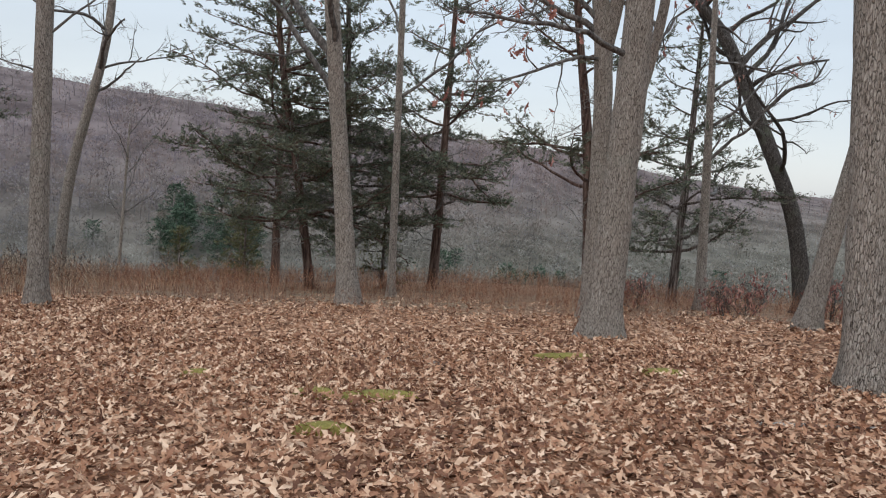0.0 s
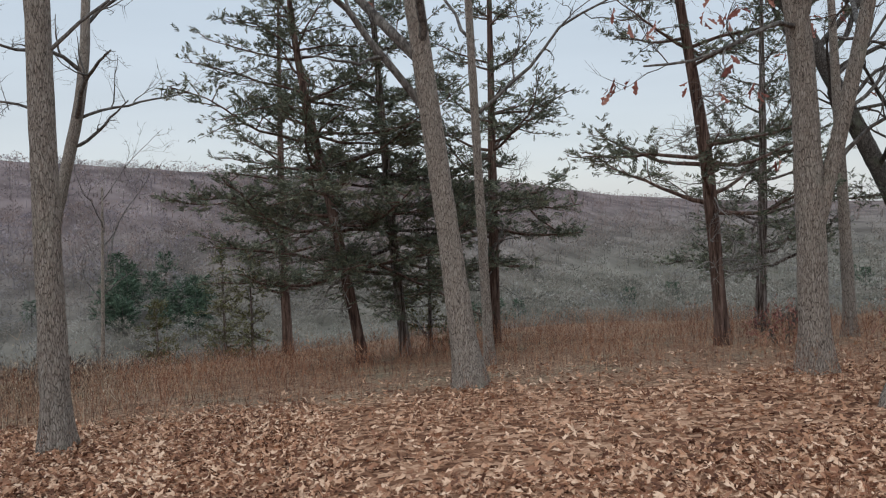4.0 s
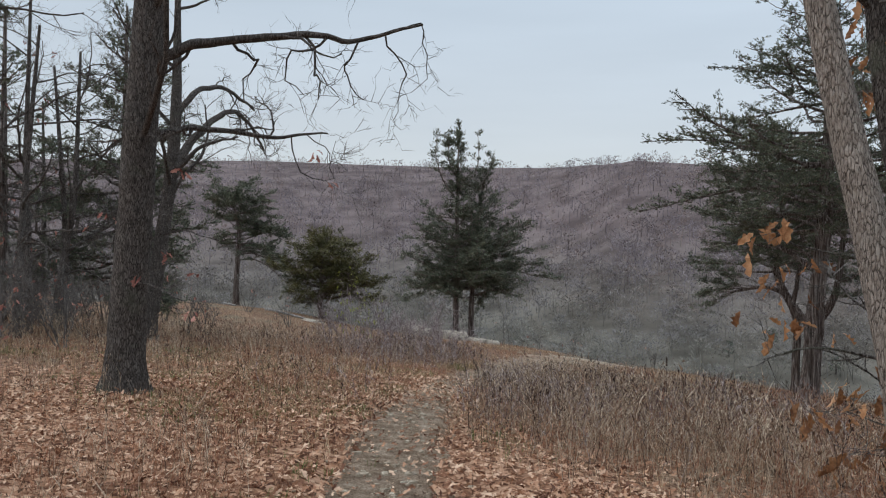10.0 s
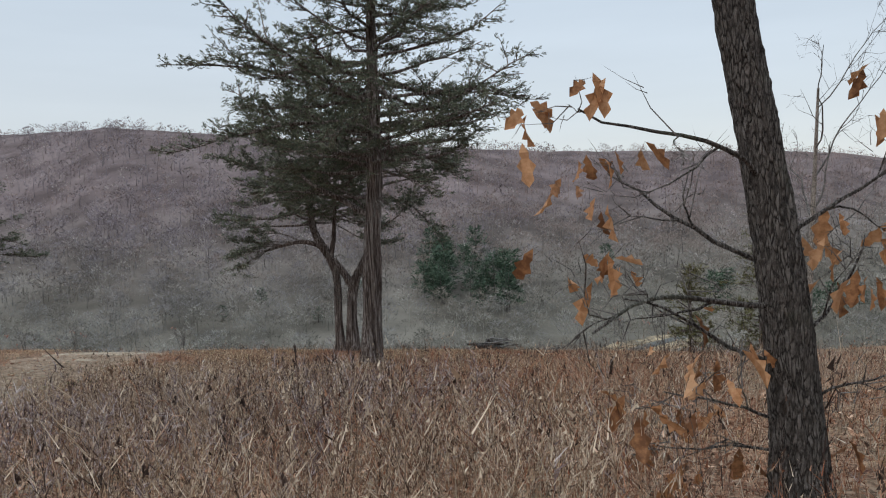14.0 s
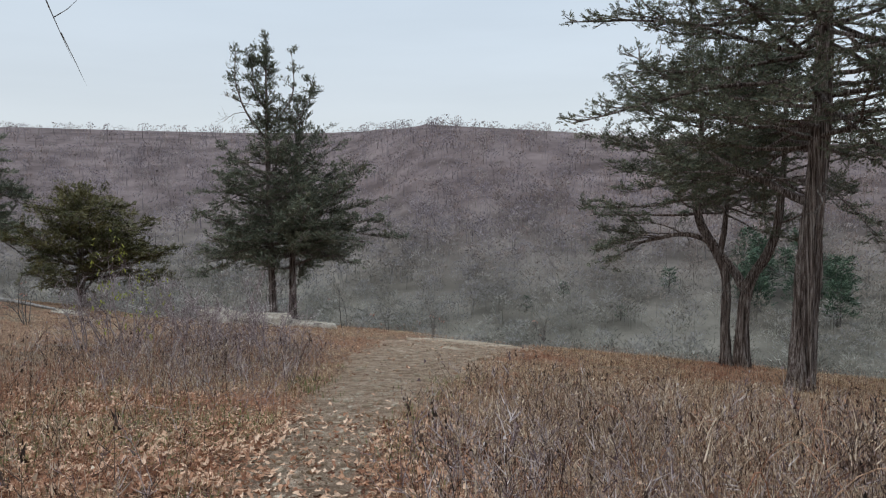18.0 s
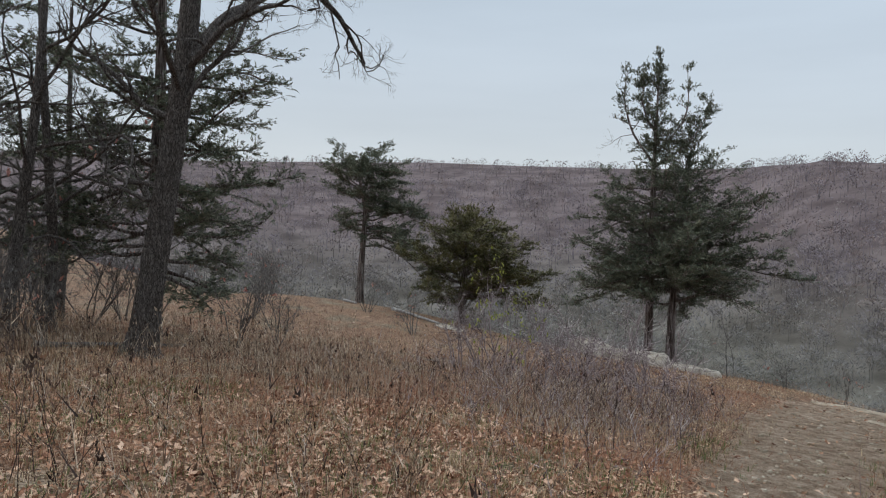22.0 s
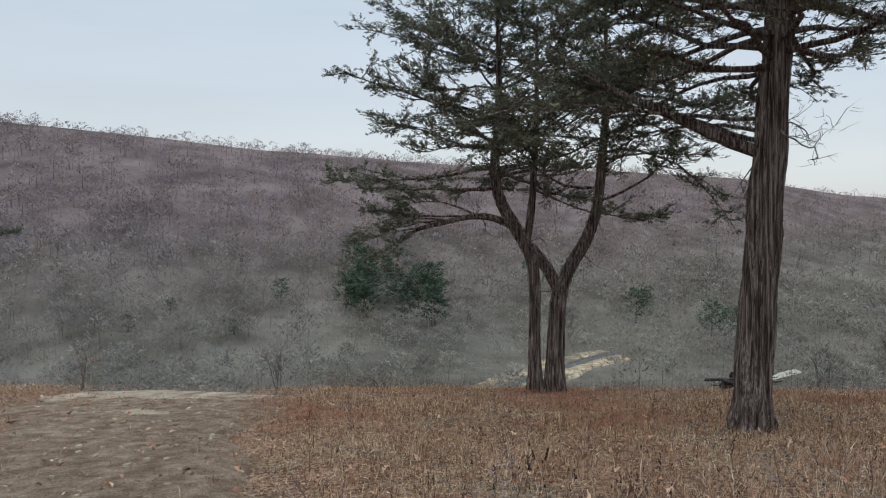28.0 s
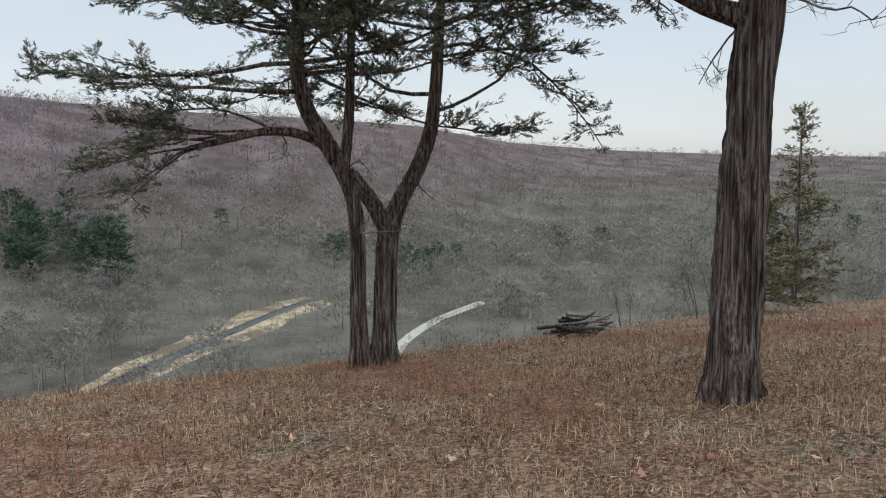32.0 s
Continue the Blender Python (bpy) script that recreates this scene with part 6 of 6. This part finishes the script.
def arching_canes():
    """Long bramble canes that arch over the weeds and touch down again."""
    rng = np.random.default_rng(12)
    t = thing("bramble_canes", 0, 0, 0, "long arching reddish bramble canes over dry weeds", "brambles", kind="stuff")
    g = Geo()
    for k in range(90):
        cx, cy = (rng.normal(0.2, 1.8), rng.normal(1.6, 2.0)) if k % 3 else (rng.normal(-9.5, 2.0), rng.normal(6.0, 1.5))
        if off_trail(cx, cy) < 1.2:
            continue
        a, ln, h = rng.uniform(0, 6.28), rng.uniform(0.5, 1.2), rng.uniform(0.3, 0.6)
        u = np.linspace(0, 1, 11)
        x, y = cx + math.cos(a) * ln * u ** 1.3, cy + math.sin(a) * ln * u ** 1.3 + 0.1 * np.sin(u * 5)
        z = land(x, y) + h * (1 - (1.55 * u - 0.75) ** 2 / 0.5625) * np.where(u > 0.5, 0.9, 1) + 0.01
        keep = z > land(x, y) - 0.02
        if keep.sum() > 3:
            tube(g, np.stack([x, y, z], 1)[keep], np.linspace(0.004, 0.002, 11)[keep], 4)
    part("cane_tangle", g, RUST_STALK, t, kind="stuff")


arching_canes()


def grass(name, material, label, n, box, height, keep, seed):
    rng = np.random.default_rng(seed)
    g = Geo()
    x, y = spots(rng, n, *box)
    ok = (rng.random(n) < keep(x, y)) & (off_trail(x, y) > trail_half(y) * np.where(rng.random(n) < 0.06, 0.25, 0.8 + 0.5 * rng.random(n))) & (past_brink(x, y) < 2.2)
    x, y = x[ok], y[ok]
    blades = []
    for k in range(4):
        a = rng.uniform(0, 6.28, len(x))
        o = rng.uniform(0, 0.05, len(x))
        lean = rng.uniform(0.15, 1.1, len(x))
        h = height(x, y) * rng.uniform(0.5, 1.2, len(x))
        bx, by = x + np.cos(a) * o, y + np.sin(a) * o
        z = land(x, y) - 0.01
        w = 0.0018 + 0.0018 * rng.random(len(x))
        px, py = -np.sin(a) * w, np.cos(a) * w
        v = np.stack([np.stack([bx - px, by - py, z], 1), np.stack([bx + px, by + py, z], 1),
                      np.stack([bx + np.cos(a) * lean * h * 0.35 - px * 0.7, by + np.sin(a) * lean * h * 0.35 - py * 0.7, z + h * 0.6], 1),
                      np.stack([bx + np.cos(a) * lean * h * 0.35 + px * 0.7, by + np.sin(a) * lean * h * 0.35 + py * 0.7, z + h * 0.6], 1),
                      np.stack([bx + np.cos(a) * lean * h, by + np.sin(a) * lean * h, z + h * (1 - 0.3 * lean)], 1)], 1)
        t = np.arange(len(x))[:, None, None] * 5
        g.add(v.reshape(-1, 3), (t + np.array([(0, 1, 3), (0, 3, 2), (2, 3, 4)])).reshape(-1, 3))
    tagged(new(name, g.mesh(name, material, False)), label, "grass", kind="stuff")


def chaff(name, material, label, n, seed):
    """Broken bits of stem and grass lying on the open ground."""
    rng = np.random.default_rng(seed)
    g = Geo()
    x, y = spots(rng, n, -15, 6, -3.5, 17)
    ok = (rng.random(n) < np.clip(open_share(x, y) + 0.1, 0, 1) * np.interp(np.hypot(x + 5, y - 6), [0, 8, 14], [1, 0.9, 0.4])) & (past_brink(x, y) < 1.2) & (off_trail(x, y) > trail_half(y) * np.where(rng.random(n) < 0.1, 0.1, 0.7 + 0.4 * rng.random(n)))
    x, y = x[ok], y[ok]
    m = len(x)
    a, ln, w = rng.uniform(0, 6.28, m), rng.uniform(0.02, 0.08, m), rng.uniform(0.0018, 0.005, m)
    c, si = np.cos(a), np.sin(a)
    z = land(x, y) + rng.uniform(0.0, 0.04, m)
    v = np.stack([np.stack([x - si * w, y + c * w, z], 1), np.stack([x + si * w, y - c * w, z + rng.normal(0, 0.004, m)], 1), np.stack([x + c * ln, y + si * ln, z + ln * np.abs(rng.normal(0, 0.45, m))], 1)], 1)
    g.add(v.reshape(-1, 3), np.arange(3 * m).reshape(-1, 3))
    tagged(new(name, g.mesh(name, material, False)), label, "grass", kind="stuff")


weeds("short_dark_weeds", DARK_STALK, "short dark seed stems in the cropped red grass", "weeds", 9500, (-7, 7, 4, 17), lambda x, y: 0.25 + 0 * x, lambda x, y: 0.25 + 0.75 * patchy(x, y, 57, 0.6, 0.42, 6), 75, side_n=4, heads=2.4, lean=0.14)
weeds("brink_grass_tufts", PALE_STALK, "tall bleached grass tufts along the brink", "grass", 2600, (-14, 4, 13, 18.5), lambda x, y: 0.30 + 0 * x, lambda x, y: np.exp(-((past_brink(x, y) + 0.2) / 0.7) ** 2) * (0.2 + 0.8 * patchy(x, y, 58, 0.8, 0.42, 6)), 76, side_n=3, heads=0.5, lean=0.35)
weeds("brink_rust_tufts", RUST_STALK, "rust-brown dry grass along the brink", "grass", 4500, (-14, 5, 12.5, 18.5), lambda x, y: 0.24 + 0 * x, lambda x, y: np.exp(-((past_brink(x, y) + 0.3) / 0.9) ** 2), 77, side_n=4, heads=0.4, lean=0.3)
chaff("straw_chaff", STRAW, "broken straw bits lying on the open slope", 130000, 71)
chaff("rust_chaff", RUST_STALK, "reddish broken stem bits on the open slope", 100000, 72)
grass("dry_grass", STRAW, "short dry straw-coloured and reddish grass on the slope", 40000, (-26, 10, -4, 18.5), lambda x, y: np.interp(y, [-4, 4, 8, 18], [0.17, 0.15, 0.10, 0.08]) * (0.5 + 1.0 * fbm(x * 0.9, y * 0.9, 51)), lambda x, y: np.clip(open_share(x, y) + 0.15, 0, 1) * np.interp(np.hypot(x + 5, y - 6), [0, 9, 14, 25], [1, 0.9, 0.5, 0.2]) * np.interp(x, [2, 5], [1, 0.3]), 65)
grass("sward_grass", STRAW, "matted dry yellowish grass west of the trail", 16000, (-13, 2, -5, 5), lambda x, y: 0.15 * (0.5 + 1.0 * fbm(x * 0.9, y * 0.9, 52)), lambda x, y: west_sward(x, y) * (0.1 + 0.9 * patchy(x, y, 59, 0.8, 0.46, 6)), 69)
grass("brink_sward", STRAW, "cropped tufts of dry grass on the brink", 15000, (-8, 5, 6, 17), lambda x, y: 0.11 * (0.4 + 1.2 * fbm(x * 1.3, y * 1.3, 53)), lambda x, y: 0.15 + 0.85 * patchy(x, y, 60, 0.9, 0.44, 7), 70)
grass("green_grass_tufts", GREEN_GRASS, "small green grass tufts beside the trail", 26000, (-11, 6, -7, 8), lambda x, y: 0.10 + 0 * x, lambda x, y: np.maximum(1.3 * np.exp(-((off_trail(x, y) - 0.85) / 0.4) ** 2), 1.3 * west_sward(x, y)) * np.clip(fbm(x * 0.8, y * 0.8, 46) * 4.5 - 1.75, 0, 1), 66)

# ---------------- shrubs, dead wood, moss ----------------
def shrub(x, y, h, stems, label, seed, mat=None, leaves=0.0, leaf_mat=None, leaf_size=0.09, spread=0.35, name="shrub", group="shrubs", twig=1.0):
    rng = np.random.default_rng(seed)
    t = thing(name, x, y, float(land(x, y)), label, "shrub", group)
    tips = []
    for _ in range(stems):
        wood, fine = Geo(), Geo()
        a = rng.uniform(0, 6.28)
        d = (math.cos(a) * spread * rng.random(), math.sin(a) * spread * rng.random(), 1)
        bare_limb(rng, wood, fine, (math.cos(a) * 0.08, math.sin(a) * 0.08, -0.04), d, h * rng.uniform(0.7, 1.1), 0.008 + 0.004 * h, 0.05, max(4, int(h * 4)), 0.10, twig, tips)
        st = part("stem", wood, mat or LIMB_BARK, t)
        part("fine_branching", fine, mat or LIMB_BARK, st, smooth=False, kind="stuff")
    if leaves:
        part("foliage", hang_leaves(rng, tips, leaves, leaf_size), leaf_mat or PINK_LEAF, t, smooth=False, kind="stuff")
    return t


shrub(-13.1, 6.45, 1.75, 5, "slender shrub with yellow-green leaves at its tip", 301, CANE, 0.3, GREEN_LEAF, 0.075)
for k in range(14):
    r = np.random.default_rng(400 + k)
    shrub(-13.5 + 5.0 * r.random() - 0.5 * k % 2, 6.0 + 3.4 * r.random(), 0.9 + 0.6 * r.random(), 5, "pale bare shrub with fine twigs in the bramble thicket", 310 + k, CANE, twig=1.5, spread=0.6)
for k, (sx, sy, sh) in enumerate([(22.8, -3.6, 1.5), (21.5, -2.8, 1.2), (24.3, -4.4, 1.6), (26.2, -5.0, 1.5), (20.2, -2.2, 1.0), (19.2, -3.3, 0.8), (28, -6.5, 1.4), (23.6, -1.9, 1.6), (30.0, -7.6, 1.4), (18.2, -1.6, 0.8), (21.8, -4.0, 1.0), (23.4, -4.9, 1.1), (25.2, -3.4, 1.3), (25.0, -6.0, 1.0), (27.2, -4.6, 1.4)]):
    shrub(sx, sy, 0.3 + 0.32 * sh, 6, "low shrub still hung with dull red leaves", 340 + k, DARK_BARK, 0.5, RED_LEAF, 0.08, 1.5, "red_shrub", "red-leaved shrubs")
for k, (sx, sy, sh) in enumerate([(-17.0, 3.6, 1.3), (-19.5, 1.5, 2.2), (-15.6, 2.2, 1.4), (-21.0, -0.5, 2.5), (-23.0, 5.0, 2.0), (-26.0, 6.5, 1.8), (-16.0, -2.0, 2.4), (-9.2, -4.6, 1.6), (-7.0, -5.6, 1.8), (-11.0, -2.6, 1.8), (-20.5, 9.0, 1.4), (-24.5, 9.5, 1.5), (-30, 8, 1.8), (-28, 5.0, 2.2), (-33, 6.5, 2.2), (-14.2, -1.0, 1.6), (-15.2, -2.2, 1.9), (-13.2, -1.9, 1.4), (-16.2, -1.2, 2.0), (-12.6, -3.4, 1.7), (-18.0, -1.2, 2.2), (-22.5, 1.5, 2.2), (-19.0, 0.2, 2.0), (-24.0, -1.0, 2.4)]):
    shrub(sx, sy, sh, 6, "grey leafless thicket shrub", 360 + k, LIMB_BARK, 0.02, PINK_LEAF, 0.1, 0.7, "thicket_shrub", "thicket shrubs", 1.3)
for k, (sx, sy, sh) in enumerate([(-14.3, 15.0, 1.7), (-12.9, 15.3, 0.9), (-8.0, 15.2, 0.7), (4.6, 18.4, 1.3), (3.4, 19.2, 1.0), (6.0, 19.4, 1.6), (-11.6, 15.6, 0.8)]):
    shrub(sx, sy, sh, 2 if k == 0 else 3, "thin bare sapling on the brink", 380 + k, LIMB_BARK, 0.03, PINK_LEAF, 0.07, 0.25, "sapling", "brink saplings")


def brush_pile(x, y, seed):
    """Cut branches heaped crosswise."""
    rng = np.random.default_rng(seed)
    t = thing("brush_pile", x, y, float(land(x, y)), "heap of cut grey branches in dry grass", "brush pile")
    for k in range(26):
        a = rng.normal(0.1, 0.35)
        ln = rng.uniform(0.45, 1.05)
        c = np.array([rng.normal(0, 0.2), rng.normal(0, 0.18), 0.05 + 0.26 * rng.random() ** 1.4])
        d = np.array([math.cos(a), math.sin(a), rng.normal(0, 0.10)])
        g = Geo()
        line = bent(rng, c - d * ln / 2, d, ln, 5, 0.07, 0)
        tube(g, line, rng.uniform(0.014, 0.04) * np.linspace(1, 0.55, 6), 6)
        part("branch", g, DARK_BARK if k % 3 else DEAD_WOOD, t)


brush_pile(0.8, 16.8, 500)


def log(x, y, turn, length, r, label, seed):
    rng = np.random.default_rng(seed)
    g = Geo()
    line = bent(rng, (0, 0, r * 0.7), (math.cos(turn), math.sin(turn), 0), length, 8, 0.05, 0)
    line[:, 2] = land(x + line[:, 0], y + line[:, 1]) - float(land(x, y)) + r * 0.7
    tube(g, line, r * np.linspace(1, 0.55, 9), 10, furrows(seed, 8, 0.12, 2))
    ob = new("fallen_branch", g.mesh("fallen_branch", DEAD_WOOD))
    ob.location = (x, y, float(land(x, y)))
    tagged(ob, label, "branch", "fallen branches")


log(-25.8, 11.2, 0.1, 2.6, 0.07, "dark fallen branch lying in dry grass", 601)
log(-28.6, 10.6, -0.2, 1.6, 0.06, "short fallen branch below a juniper", 602)
log(-13.9, -1.2, 1.9, 2.6, 0.05, "bleached dead branch propped in the thicket", 603)
log(9.5, -8.3, 0.3, 1.3, 0.018, "thin stick lying on fallen leaves", 604)
log(13.5, -8.6, 2.6, 1.0, 0.015, "thin stick lying on fallen leaves", 605)
log(15.0, -10.6, -0.4, 0.9, 0.014, "thin stick lying on fallen leaves", 606)


def moss(x, y, rx, ry, seed):
    """A low cushion of moss among the leaves."""
    n = 22
    a = np.arange(n) / n * 2 * np.pi
    e = 1 + 0.5 * (vnoise(a / (2 * np.pi) * 6, a * 0, seed, 6) - 0.5)
    z0 = float(land(x, y))
    g, vs = Geo(), []
    for s, h in ((0.02, 0.06), (0.5, 0.055), (0.85, 0.04), (1.05, -0.02)):
        px, py = rx * s * e * np.cos(a), ry * s * e * np.sin(a)
        vs.append(np.stack([px, py, land(x + px, y + py) - z0 + h], 1))
    f = [(k * n + j, (k + 1) * n + j, (k + 1) * n + (j + 1) % n, k * n + (j + 1) % n) for k in range(3) for j in range(n)]
    g.add(np.concatenate(vs), f)
    ob = new("moss_patch", g.mesh("moss_patch", MOSS))
    ob.location = (x, y, z0)
    tagged(ob, "yellow-green moss cushion among fallen leaves", "moss", "moss patches")


for k, (mx_, my_, ma, mb) in enumerate([(12.29, -9.7, 0.16, 0.12), (12.3, -10.6, 0.19, 0.10), (12.7, -9.8, 0.28, 0.12), (14.6, -8.2, 0.3, 0.14), (15.2, -9.0, 0.22, 0.1), (11.4, -9.0, 0.14, 0.08)]):
    moss(mx_, my_, ma, mb, 620 + k)


# stones and leaf bits trodden into the trail
def trail_stones():
    rng = np.random.default_rng(9)
    t = thing("trail_stones", 0, 0, 0, "small flat stones bedded in the dirt trail", "stones", kind="stuff")
    g = Geo()
    for _ in range(2600):
        c = TRAIL_PTS[rng.integers(30, len(TRAIL_PTS))]
        x, y = c[0] + rng.normal(0, 0.55) * float(trail_half(c[1])), c[1] + rng.normal(0, 0.3)
        r = 0.007 + 0.045 * rng.random() ** 3.5
        z = float(land(x, y)) - 0.04
        a = np.arange(6) / 6 * 6.283 + rng.random()
        e = rng.uniform(0.45, 1.4, 6)
        lo = np.stack([x + r * e * np.cos(a), y + r * e * np.sin(a), np.full(6, z - 0.02)], 1)
        hi = np.stack([x + 0.75 * r * e * np.cos(a), y + 0.75 * r * e * np.sin(a), z + r * 0.35 * rng.uniform(0.6, 1.2, 6)], 1)
        top = np.array([[x, y, z + r * 0.4]])
        g.add(np.r_[lo, hi, top], [(j, (j + 1) % 6, 6 + (j + 1) % 6, 6 + j) for j in range(6)])
        g.f.append(np.array([(6 + j, 6 + (j + 1) % 6, 12) for j in range(6)]) + g.n - 13)
    part("stone_scatter", g, SANDY, t, smooth=False, kind="stuff")


trail_stones()
